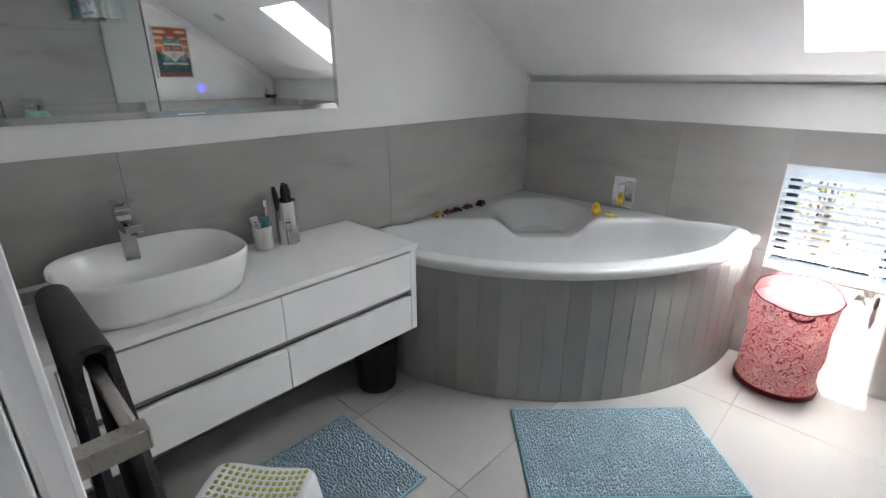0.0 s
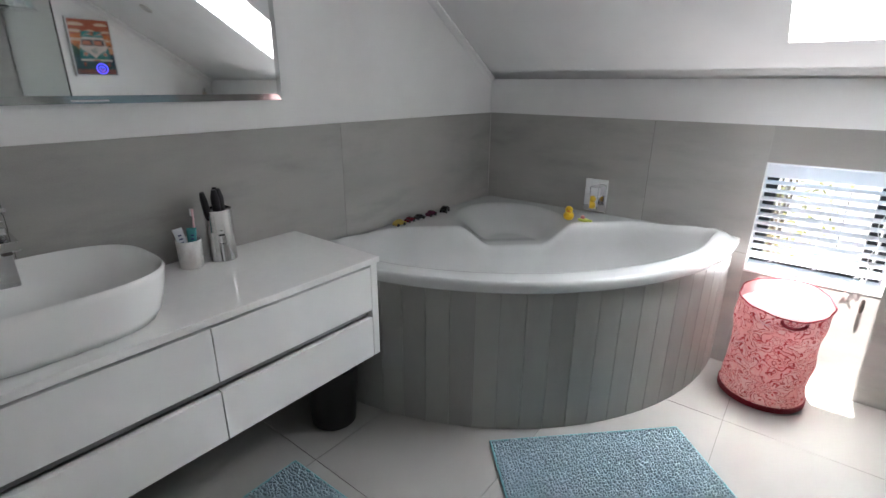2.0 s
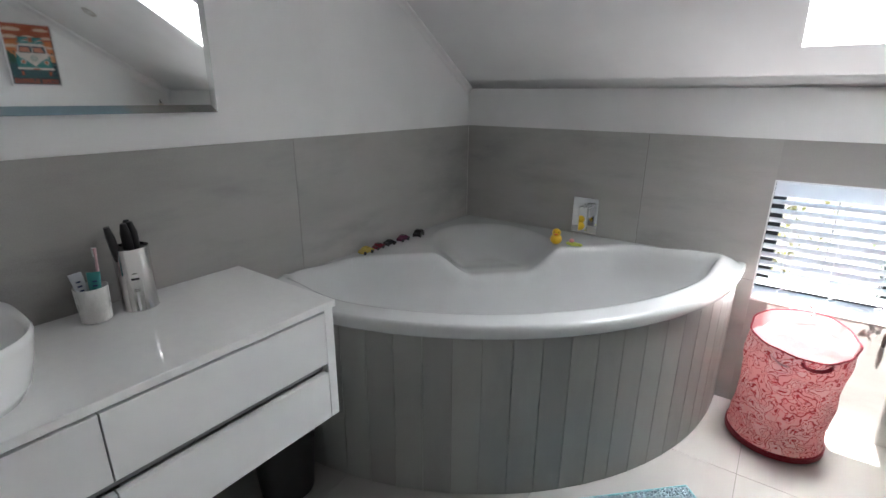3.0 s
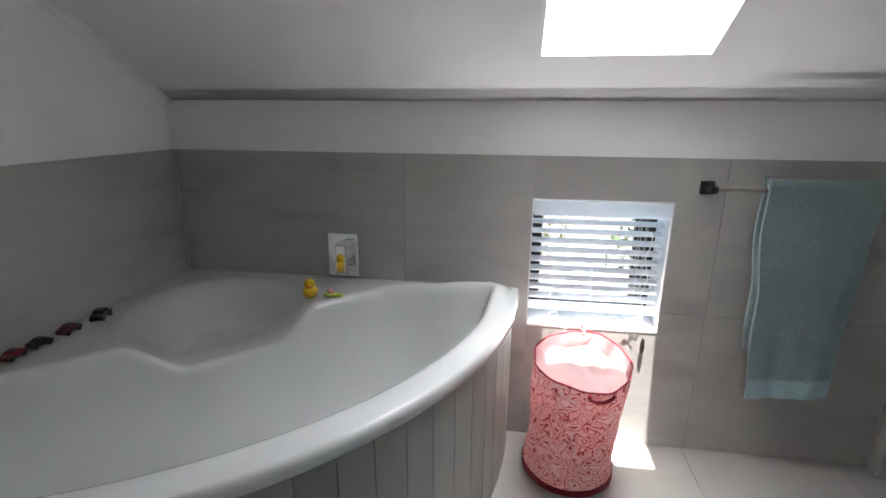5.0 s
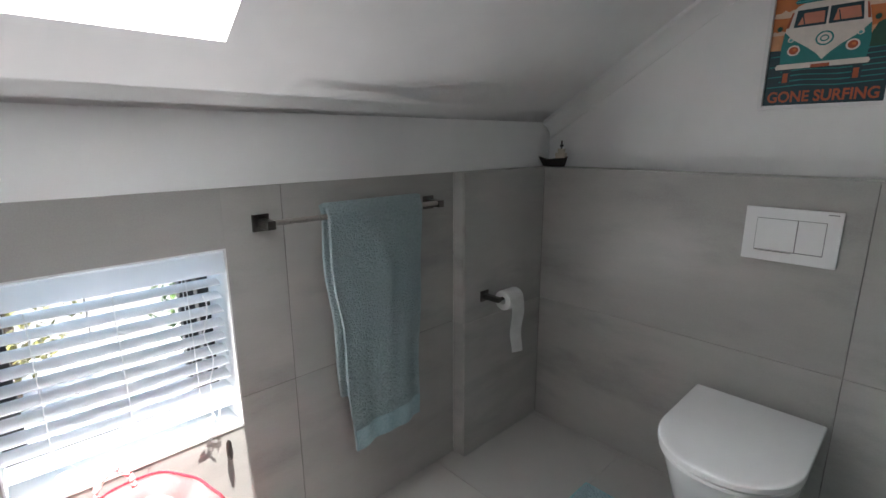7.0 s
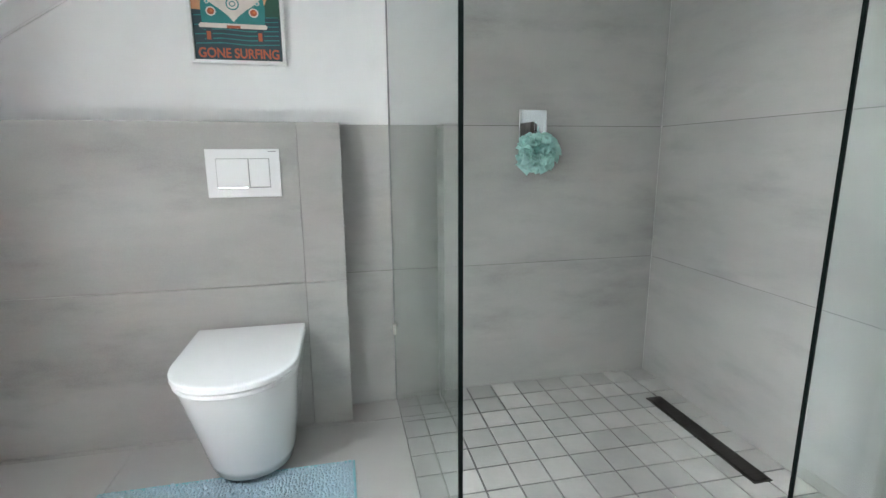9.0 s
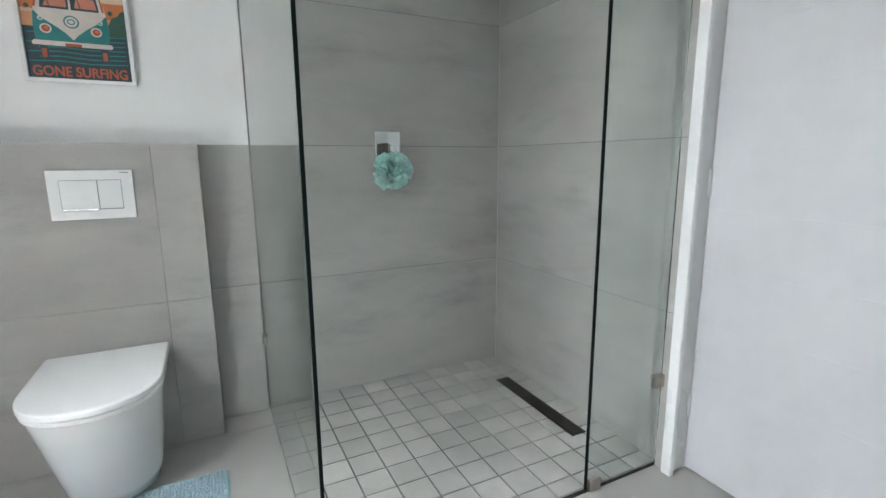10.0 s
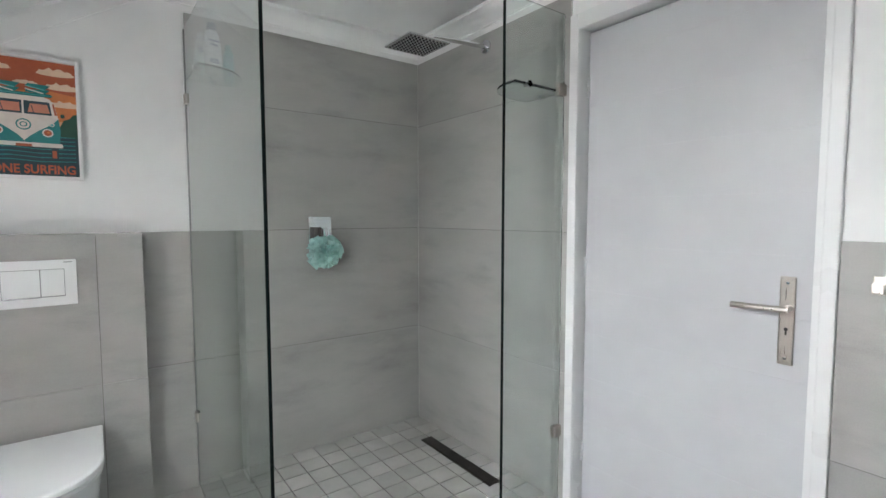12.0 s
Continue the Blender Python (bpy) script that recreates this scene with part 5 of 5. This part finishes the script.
for u in (0.215, 0.695):
    out_ = -0.035 if u < 0.46 else 0.045
    sheet("print_headlight", oval(u, 0.378, 0.056, 0.036), 8, INK_WHITE)
    sheet("print_headlight", oval(u, 0.378, 0.040, 0.026), 9, INK_RED)
    sheet("print_headlight", oval(u + 0.008, 0.382, 0.016, 0.010), 10, INK_ORANGE)
    sheet("print_indicator", oval(u + out_, 0.453, 0.028, 0.018), 8, INK_WHITE)
    sheet("print_indicator", oval(u + out_, 0.450, 0.014, 0.010), 9, INK_AQUA)
sheet("print_bumper", [(0.08, 0.252), (0.83, 0.252), (0.845, 0.268), (0.83, 0.288), (0.09, 0.288), (0.07, 0.270)], 9, INK_WHITE)
sheet("print_plate", [(0.38, 0.252), (0.535, 0.252), (0.535, 0.274), (0.38, 0.274)], 10, INK_RED)
sheet("print_rack", [(0.19, 0.688), (0.74, 0.688), (0.76, 0.702), (0.74, 0.716), (0.19, 0.716), (0.17, 0.702)], 7, INK_TEAL)
sheet("print_rack", [(0.18, 0.699), (0.75, 0.699), (0.75, 0.704), (0.18, 0.704)], 8, INK_AQUA)
for a_, b_ in ((0.205, 0.44), (0.495, 0.73)):
    sheet("print_board", [(a_, 0.722), (b_ - 0.05, 0.708), (b_ + 0.005, 0.745), (b_ - 0.02, 0.752), (a_ + 0.01, 0.742)], 9, INK_TEAL)
    sheet("print_board", [(a_, 0.742), (b_ - 0.06, 0.712), (b_ - 0.055, 0.722), (a_, 0.752)], 10, INK_WHITE)
    sheet("print_board", [(a_ + 0.005, 0.775), (b_ - 0.04, 0.750), (b_ + 0.01, 0.788), (a_ + 0.03, 0.795)], 11, INK_TEAL)
    sheet("print_board", [(a_ + 0.004, 0.768), (b_ - 0.05, 0.744), (b_ - 0.042, 0.752), (a_ + 0.004, 0.778)], 12, INK_AQUA)
font_mat = ink("ink_letter_orange", (0.46, 0.10, 0.04))
text_data = bpy.data.curves.new("lettering", "FONT")
text_data.body, text_data.size, text_data.extrude, text_data.offset = "GONE SURFING", 0.046, 0.0004, 0.0012
text_data.align_x = "CENTER"
text_ob = bpy.data.objects.new("lettering_curve", text_data)
scene.collection.objects.link(text_ob)
bpy.context.view_layer.update()
text_me = bpy.data.meshes.new_from_object(text_ob.evaluated_get(bpy.context.evaluated_depsgraph_get()))
bpy.data.objects.remove(text_ob)
text_me.materials.clear()
text_me.materials.append(font_mat)
xs = [v.co.x for v in text_me.vertices]
wide = max(xs) - min(xs)
for v in text_me.vertices:
    v.co.x *= 0.92 * PW / wide
lettering = new("lettering", text_me)
lettering.parent = poster
lettering["label"] = "orange capital letters"
lettering.matrix_local = Matrix(((0, 0, -1, px0 - 0.0030), (-1, 0, 0, (PY0 + PY1) / 2), (0, 1, 0, PZ0 + 0.022), (0, 0, 0, 1)))

# ---- shower ----
def glass_panel(name, lo, hi, edge_lo, edge_hi, label):
    panel = thing(name, label, "shower screen")
    g = part("pane", new_box(lo, hi), M_GLASS, panel)
    g.visible_shadow = False
    part("edge", new_box(edge_lo, edge_hi, 0.0008), M_GLASS_EDGE, panel, "dark polished glass edge")
    return panel


GT = 0.004
GX0 = 2.335
left = glass_panel("shower_screen", (GX0 + 0.002, SHOWER_Y - GT, 0.008), (EAST - 0.004, SHOWER_Y + GT, 2.09), (GX0 - 0.004, SHOWER_Y - GT - 0.0005, 0.008), (GX0 + 0.0015, SHOWER_Y + GT + 0.0005, 2.09), "frameless clear glass shower screen beside the toilet")
part("wall_seal", new_box((EAST - 0.010, SHOWER_Y - 0.007, 0.012), (EAST - 0.001, SHOWER_Y + 0.007, 2.09), 0.001), M_SHADOW_GAP, left, "slim grey wall seal")
right = glass_panel("shower_screen", (SHOWER_X - GT, 0.004, 0.014), (SHOWER_X + GT, 0.338, 2.09), (SHOWER_X - GT - 0.0005, 0.3385, 0.014), (SHOWER_X + GT + 0.0005, 0.345, 2.09), "narrow clear glass shower screen beside the door")
for z in (0.345, 1.785):
    part("wall_clamp", new_box((EAST - 0.040, SHOWER_Y - 0.013, z - 0.022), (EAST - 0.0005, SHOWER_Y + 0.013, z + 0.022), 0.003), M_STEEL, left, "small steel glass clamp")
    part("wall_clamp", new_box((SHOWER_X - 0.014, 0.0005, z - 0.024), (SHOWER_X + 0.014, 0.046, z + 0.024), 0.003), M_STEEL, right, "small steel glass clamp")
part("floor_clamp", new_box((SHOWER_X - 0.014, 0.285, 0.0085), (SHOWER_X + 0.014, 0.334, 0.052), 0.003), M_STEEL, right, "small steel floor clamp")

smix = thing("shower_mixer", "square chrome shower mixer plate with dark lever", "shower mixer")
part("plate", new_box((EAST - 0.010, 0.564, 1.105), (EAST - 0.001, 0.690, 1.266), 0.003), M_CHROME, smix)
part("lever_side", new_box((EAST - 0.070, 0.6455, 1.140), (EAST - 0.009, 0.662, 1.212), 0.002), M_DARK_STEEL, smix, "dark lever side")
part("lever_block", new_box((EAST - 0.060, 0.605, 1.165), (EAST - 0.008, 0.645, 1.205), 0.004), M_CHROME, smix)
part("lever", new_box((EAST - 0.075, 0.612, 1.125), (EAST - 0.055, 0.640, 1.206), 0.003), M_CHROME, smix)
pouf = thing("bath_pouf", "mint green net bath pouf hanging on the shower mixer", "bath pouf")
bm = bmesh.new()
rnd = random.Random(8)
for k in range(320):
    d = Vector((rnd.gauss(0, 1), rnd.gauss(0, 1), rnd.gauss(0, 1))).normalized()
    side = d.cross(Vector((rnd.gauss(0, 1), rnd.gauss(0, 1), rnd.gauss(0, 1)))).normalized()
    c = Vector((EAST - 0.085, 0.630, 1.085)) + Vector((d.x * 0.055, d.y * 0.074, d.z * 0.066)) * rnd.uniform(0.45, 1.0) * (1 + 0.28 * math.sin(d.y * 5 + 1.2) * math.cos(d.z * 4))
    w, h = rnd.uniform(0.012, 0.034), rnd.uniform(0.010, 0.042)
    va, vb = [], []
    for j in range(6):
        f = j / 5 - 0.5
        base = c + side * (f * w * 2) - d * h * 0.6
        va.append(bm.verts.new(base))
        vb.append(bm.verts.new(base + d * h * 1.4 + d.cross(side) * (0.018 * math.sin(j * 2.3 + k))))
    for j in range(5):
        bm.faces.new((va[j], va[j + 1], vb[j + 1], vb[j]))
part("net_ball", bm, M_MINT, pouf, soft=True)
bm = bmesh.new()
tube(bm, [(EAST - 0.085, 0.634, 1.12), (EAST - 0.078, 0.632, 1.19), (EAST - 0.05, 0.630, 1.210), (EAST - 0.078, 0.626, 1.17), (EAST - 0.085, 0.628, 1.12)], 0.002, 6)
part("cord", bm, M_MINT, pouf, "mint hanging cord")

head = thing("rain_shower", "square chrome rain shower head on a wall arm", "shower head")
HX, HY, HZ = 2.865, 0.415, 2.015
plate_bm = bmesh.new()
box(plate_bm, (HX - 0.105, HY - 0.105, HZ), (HX + 0.105, HY + 0.105, HZ + 0.010), 0.003)
part("plate", plate_bm, M_CHROME, head, "thin square chrome plate")
bm = bmesh.new()
for i in range(10):
    for j in range(10):
        lathe(bm, [(0.0045, HZ - 0.003), (0.0050, HZ + 0.001)], HX - 0.0855 + i * 0.019, HY - 0.0855 + j * 0.019, 8)
tagged(part("nozzles", bm, M_BLACK, head, "rows of dark rubber nozzles"), kind="stuff")
bm = bmesh.new()
tube(bm, [(HX + 0.01, 0.002, 2.098), (HX + 0.01, 0.20, 2.088), (HX + 0.005, 0.32, 2.075), (HX, 0.375, 2.055), (HX, HY, HZ + 0.012)], 0.0115, 14)
part("arm", bm, M_CHROME, head, "chrome wall arm", True)
bm = bmesh.new()
rings(bm, [[(HX + 0.01 + r * math.cos(a * math.pi / 14), y, 2.098 + r * math.sin(a * math.pi / 14)) for a in range(28)] for y, r in ((0.0005, 0.032), (0.008, 0.032), (0.014, 0.014))])
part("rose", bm, M_CHROME, head, "round chrome wall rose", 40)

drain = thing("linear_drain", "long dark linear drain along the shower wall", "drain")
part("channel", new_box((2.645, 0.100, 0.017), (3.215, 0.172, 0.0265), 0.001), M_DRAIN, drain)
part("cover", new_box((2.653, 0.107, 0.0255), (3.207, 0.165, 0.0295), 0.001), M_DRAIN, drain, "dark brushed steel cover")


def corner_shelf(x, y, sx, sy, z, label):
    """A clear quarter-round shelf in a corner at (x, y), reaching 0.2 m along the wall and 0.27 m along the glass."""
    shelf = thing("glass_shelf", label, "shelf")
    outline = [(0.0, 0.0), (0.0, 0.274), (0.046, 0.274)]
    outline += [(0.046 + 0.155 * math.sin(k * math.pi / 20), 0.074 + 0.20 * math.cos(k * math.pi / 20)) for k in range(1, 10)]
    outline += [(0.201, 0.074), (0.201, 0.0)]

    def spot(p, q):
        return (x + sx * q, y + sy * p) if sy < 0 else (x + sx * p, y + sy * q)

    bm = bmesh.new()
    rings(bm, [[(*spot(p, q), zz) for p, q in outline] for zz in (z - 0.004, z + 0.004)])
    g = part("pane", bm, M_GLASS, shelf)
    g.visible_shadow = False
    bm = bmesh.new()
    for (p0, q0), (p1, q1) in (((-0.0035, 0.0), (-0.0005, 0.274)), ((-0.0035, 0.2745), (0.046, 0.277))):
        (ax, ay), (bx_, by_) = spot(p0, q0), spot(p1, q1)
        box(bm, (min(ax, bx_), min(ay, by_), z - 0.005), (max(ax, bx_), max(ay, by_), z + 0.005))
    part("edge", bm, M_GLASS_EDGE, shelf, "dark glass edge")
    for (p, q), turn in (((0.0, 0.202), 0), ((0.103, 0.009), 1)):
        bm = bmesh.new()
        lathe(bm, [(0.011, -0.016), (0.014, -0.013), (0.014, 0.013), (0.011, 0.016)], 0, 0, 18)
        across = (turn == 0) == (sy > 0)
        bm.transform(Matrix.Translation((*spot(p, q), z)) @ (pose(0, 0, 0, 0, 90, 0) if across else pose(0, 0, 0, 90, 0, 0)))
        part("stud", bm, M_CHROME, shelf, "chrome stud", 40)
    return shelf


corner_shelf(2.402, 0.003, 1, 1, 1.782, "small empty clear glass corner shelf in the shower")
corner_shelf(EAST - 0.004, SHOWER_Y - 0.012, -1, -1, 1.876, "clear glass corner shelf holding toiletries in the shower")


def bottle(x, y, w, d, h, colour, cap, label, turn=0):
    b = thing("toiletry_bottle", label, "bottle", "bottles on the shower shelf", at=(x, y, 1.8802))
    b.rotation_euler = (0, 0, radians(turn))
    bm = bmesh.new()
    rings(bm, [superloop(0, 0, z * h, w * s, d * s, 3, 28) for z, s in ((0, 0.92), (0.02, 1.0), (0.55, 1.0), (0.76, 0.92), (0.84, 0.6), (0.85, 0.45))])
    part("body", bm, smooth("bottle_plastic", colour, 0.3), b, soft=45)
    bm = bmesh.new()
    rings(bm, [superloop(0, 0, z * h, w * s, d * s, 2.4, 24) for z, s in ((0.852, 0.62), (0.98, 0.60), (1.0, 0.5))])
    part("cap", bm, smooth("bottle_cap", cap, 0.35), b, "screw cap", 45)
    bm = bmesh.new()
    for k, (zz, ww) in enumerate(((0.60, 0.7), (0.52, 0.5), (0.22, 0.6), (0.17, 0.6))):
        box(bm, (-w * ww, -d - 0.001, zz * h), (w * ww, -d + 0.002, (zz + 0.035) * h))
    part("label_bars", bm, smooth("label_ink", (0.12, 0.2, 0.38), 0.5), b, "unreadable blue label bars")


bottle(EAST - 0.060, 1.062, 0.022, 0.020, 0.16, (0.18, 0.42, 0.44), (0.10, 0.3, 0.3), "teal plastic toiletry bottle on the glass shelf", -90)
bottle(EAST - 0.165, 1.150, 0.030, 0.024, 0.205, (0.80, 0.82, 0.84), (0.03, 0.05, 0.14), "large white bottle with navy cap on the glass shelf", -80)
bottle(EAST - 0.075, 1.120, 0.026, 0.022, 0.19, (0.72, 0.76, 0.80), (0.10, 0.13, 0.28), "white shampoo bottle with blue label on the glass shelf", -90)
bottle(EAST - 0.110, 1.188, 0.022, 0.018, 0.17, (0.66, 0.74, 0.72), (0.75, 0.78, 0.78), "pale grey conditioner bottle on the glass shelf", -80)

# ---- spot lamp in the slope, switched off ----
spot = thing("ceiling_spot", "recessed ceiling spotlight with steel rim, switched off", "ceiling light")
ms = slope_m @ Matrix.Translation((2.74, along(1.96), 0))
bm = bmesh.new()
rings(bm, [circle(0, 0, z, r, 32) for r, z in ((0.046, 0.002), (0.046, -0.004), (0.040, -0.007), (0.033, -0.004), (0.031, 0.002))], False, False)
bm.transform(ms)
part("rim", bm, M_STEEL, spot, "steel rim", True)
bm = bmesh.new()
rings(bm, [circle(0, 0, z, r, 28) for r, z in ((0.032, -0.001), (0.030, -0.003), (0.010, -0.004))])
bm.transform(ms)
part("lens", bm, M_PLASTIC, spot, "frosted lens", True)

# ---- outside the window ----
bm = bmesh.new()
box(bm, (-60, NORTH + 0.4, -0.5), (60, 120, -0.35))
setting("ground", bm, painted("paving_outside", (0.52, 0.545, 0.58), 0.9, 0.3, 20), "pale paving and ground outside the window", "ground")
bm = bmesh.new()
for k in range(24):
    box(bm, (-6 + k * 0.8, 6.2, -0.35), (-6 + k * 0.8 + 0.79, 6.4, 1.35 + 0.02 * (k % 3)), 0.01)
whole("garden_wall", bm, painted("boundary_wall", (0.42, 0.41, 0.39), 0.9, 0.2, 20), "pale garden wall outside the window", "garden wall")
leaf_mat = cloth("leaves", (0.10, 0.16, 0.05), (0.05, 0.09, 0.025), 40, 0.2)
leaf_mat2 = cloth("dry_leaves", (0.26, 0.24, 0.06), (0.14, 0.13, 0.04), 40, 0.2)
for n_, (bx, byy, hgt, mm) in enumerate(((0.4, 4.9, 1.15, leaf_mat), (1.5, 5.3, 1.35, leaf_mat2), (2.6, 5.0, 1.2, leaf_mat), (3.6, 5.4, 1.3, leaf_mat))):
    bush = thing("bush", "leafy green garden bush outside the window", "bush", "bushes outside the window")
    bm = bmesh.new()
    rnd = random.Random(40 + n_)
    for s in range(5):
        tx, ty = rnd.uniform(-0.25, 0.25), rnd.uniform(-0.2, 0.2)
        tube(bm, [(bx, byy, -0.35), (bx + tx * 0.4, byy + ty * 0.4, hgt * 0.3), (bx + tx, byy + ty, hgt * 0.85)], [0.018, 0.012, 0.004], 6)
    part("stems", bm, smooth("bark", (0.10, 0.07, 0.045), 0.9), bush)
    verts, faces = [], []
    for k in range(1300):
        a, hh = rnd.uniform(0, 6.283), rnd.uniform(0.05, 1)
        r = rnd.uniform(0.1, 0.42) * math.sin(math.pi * min(hh, 0.93)) ** 0.6
        c = Vector((bx + r * math.cos(a) * 1.2, byy + r * math.sin(a), -0.2 + (hgt + 0.2) * hh))
        d = Vector((rnd.gauss(0, 1), rnd.gauss(0, 1), rnd.gauss(0, 0.6))).normalized()
        e = d.cross(Vector((0.2, 0.3, 1))).normalized()
        L = rnd.uniform(0.025, 0.055)
        q = len(verts)
        verts += [c - d * L, c + e * L * 0.42, c + d * L, c - e * L * 0.42]
        faces.append((q, q + 1, q + 2, q + 3))
    me = bpy.data.meshes.new("leaves")
    me.from_pydata([tuple(v) for v in verts], [], faces)
    me.materials.append(mm)
    lv = new("leaves", me)
    lv.parent = bush
    tagged(lv, "mass of small leaves", kind="stuff")

# ---- tiles ----
def tile(parent, lo, hi, material, bevel=0.0006, name="tile"):
    ob = part(name, new_box(lo, hi, bevel), material, parent)
    return ob


J = 0.0011                          # half a joint


def spans(edges, a, b):
    cuts = [a] + [e for e in edges if a + 0.01 < e < b - 0.01] + [b]
    return [(p + (J if p > a else 0), q - (J if q < b else 0)) for p, q in zip(cuts, cuts[1:])]


ROWS_Z = (0.60,)
G = 0.0022                          # depth of the joints
for wall, lo, hi in ((wall_west, (-0.0096, 0.002, 0.0), (-G, NORTH - 0.003, TILE_TOP - 0.002)),
                     (wall_north, (0.003, NORTH + G, 0.0), (WIN_X0 - 0.003, NORTH + 0.0096, TILE_TOP - 0.002)),
                     (wall_north, (WIN_X1 + 0.003, NORTH + G, 0.0), (PIER_X - 0.002, NORTH + 0.0096, TILE_TOP - 0.002)),
                     (wall_north, (WIN_X0 - 0.003, NORTH + G, 0.0), (WIN_X1 + 0.003, NORTH + 0.0096, WIN_Z0 - 0.016)),
                     (wall_east, (EAST + G, 0.002, 0.0), (EAST + 0.0096, SHOWER_Y - 0.003, 2.162)),
                     (wall_east, (EAST + G, SHOWER_Y - 0.003, 0.0), (EAST + 0.0096, BOX_Y - 0.003, TILE_TOP - 0.002)),
                     (wall_south, (DOOR_X1 + 0.033, -0.0096, 0.0), (EAST - 0.003, -G, 2.162)),
                     (wall_south, (0.003, -0.0096, 0.0), (DOOR_X0 - 0.067, -G, TILE_TOP - 0.002))):
    part("grout", new_box(lo, hi), M_GROUT_WALL, wall)
for a, b in spans((0.40, 1.557), 0.0, NORTH - 0.001):
    for z0, z1 in spans(ROWS_Z, 0.0, TILE_TOP):
        tile(wall_west, (-0.0098, a, z0), (0.0, b, z1), M_WALL_TILE)
for a, b in spans((0.98, 2.165), 0.001, PIER_X):
    for z0, z1 in spans(ROWS_Z, 0.0, TILE_TOP):
        if b <= WIN_X0 or a >= WIN_X1 or z1 <= WIN_Z0:
            tile(wall_north, (a, NORTH, z0), (b, NORTH + 0.0098, z1), M_WALL_TILE)
            continue
        # tile cut round the window opening
        top_z, bot_z = min(z1, WIN_Z1), max(z0, WIN_Z0 - 0.012)
        if a < WIN_X0:
            tile(wall_north, (a, NORTH, z0), (WIN_X0, NORTH + 0.0098, z1), M_WALL_TILE)
        if b > WIN_X1:
            tile(wall_north, (WIN_X1, NORTH, z0), (b, NORTH + 0.0098, z1), M_WALL_TILE)
        if z0 < bot_z:
            tile(wall_north, (WIN_X0, NORTH, z0), (WIN_X1, NORTH + 0.0098, bot_z), M_WALL_TILE)
        if z1 > WIN_Z1:
            tile(wall_north, (WIN_X0, NORTH, WIN_Z1), (WIN_X1, NORTH + 0.0098, z1), M_WALL_TILE)
for z0, z1 in spans(ROWS_Z, 0.0, TILE_TOP):
    for a, b in spans((), PIER_X, BOX_X - 0.001):
        tile(pier, (a, PIER_Y, z0), (b, PIER_Y + 0.0098, z1), M_WALL_TILE)
    tile(pier, (PIER_X, PIER_Y + 0.0105, z0), (PIER_X + 0.0098, NORTH - 0.001, z1), M_WALL_TILE)
    for a, b in spans((1.589,), BOX_Y, PIER_Y - 0.001):
        tile(boxing, (BOX_X, a, z0), (BOX_X + 0.0098, b, z1), M_WALL_TILE)
    tile(boxing, (BOX_X + 0.0105, BOX_Y, z0), (EAST - 0.001, BOX_Y + 0.0098, z1), M_WALL_TILE)
    tile(wall_east, (EAST, SHOWER_Y + 0.0005, z0), (EAST + 0.0098, BOX_Y - 0.0005, z1), M_WALL_TILE)
tile(boxing, (BOX_X + 0.0102, BOX_Y + 0.0102, TILE_TOP - 0.0098), (EAST + 0.008, NORTH + 0.008, TILE_TOP), M_WALL_TILE)
tile(pier, (PIER_X + 0.0102, PIER_Y + 0.0102, TILE_TOP - 0.0098), (BOX_X + 0.009, NORTH + 0.008, TILE_TOP), M_WALL_TILE)
TOP = 2.165
for z0, z1 in spans((0.60, 1.20, 1.80), 0.0, TOP):
    for a, b in spans((), 0.0, SHOWER_Y - 0.0005):
        tile(wall_east, (EAST, a, z0), (EAST + 0.0098, b, z1), M_WALL_TILE)
    for a, b in spans((), DOOR_X1 + 0.0305, EAST - 0.001):
        tile(wall_south, (a, -0.0098, z0), (b, 0.0, z1), M_WALL_TILE)
for z0, z1 in spans(ROWS_Z, 0.0, TILE_TOP):
    for a, b in spans((0.55,), 0.001, DOOR_X0 - 0.0645):
        tile(wall_south, (a, -0.0098, z0), (b, 0.0, z1), M_WALL_TILE)

for a, b in spans((0.385, 0.977, 1.57, 2.155, 2.75, 3.34), 0.0, EAST + 0.005):
    for c, d in spans((1.01, 2.245), -0.14, NORTH + 0.008):
        if a > SHOWER_X - 0.2 and d < SHOWER_Y:
            continue
        tile(floor, (a, c, -0.0058), (b, d, 0.0), M_FLOOR_TILE, 0.0008)
side = 0.1145
mosaic = {}
x = EAST
while x > SHOWER_X + 0.03:
    y = 0.0
    while y < SHOWER_Y - 0.02:
        w, h = min(side, x - SHOWER_X), min(side, SHOWER_Y - y)
        key = (round(w, 3), round(h, 3))
        if key not in mosaic:
            mosaic[key] = finish(new_box((0.0026, 0.0026, 0), (w - 0.0026, h - 0.0026, 0.0100), 0.0015), "mosaic_tile", M_MOSAIC)
        ob = new("mosaic_tile", mosaic[key])
        ob.parent = shower_floor
        ob.location = (x - w, y, 0.0142)
        y += side
    x -= side
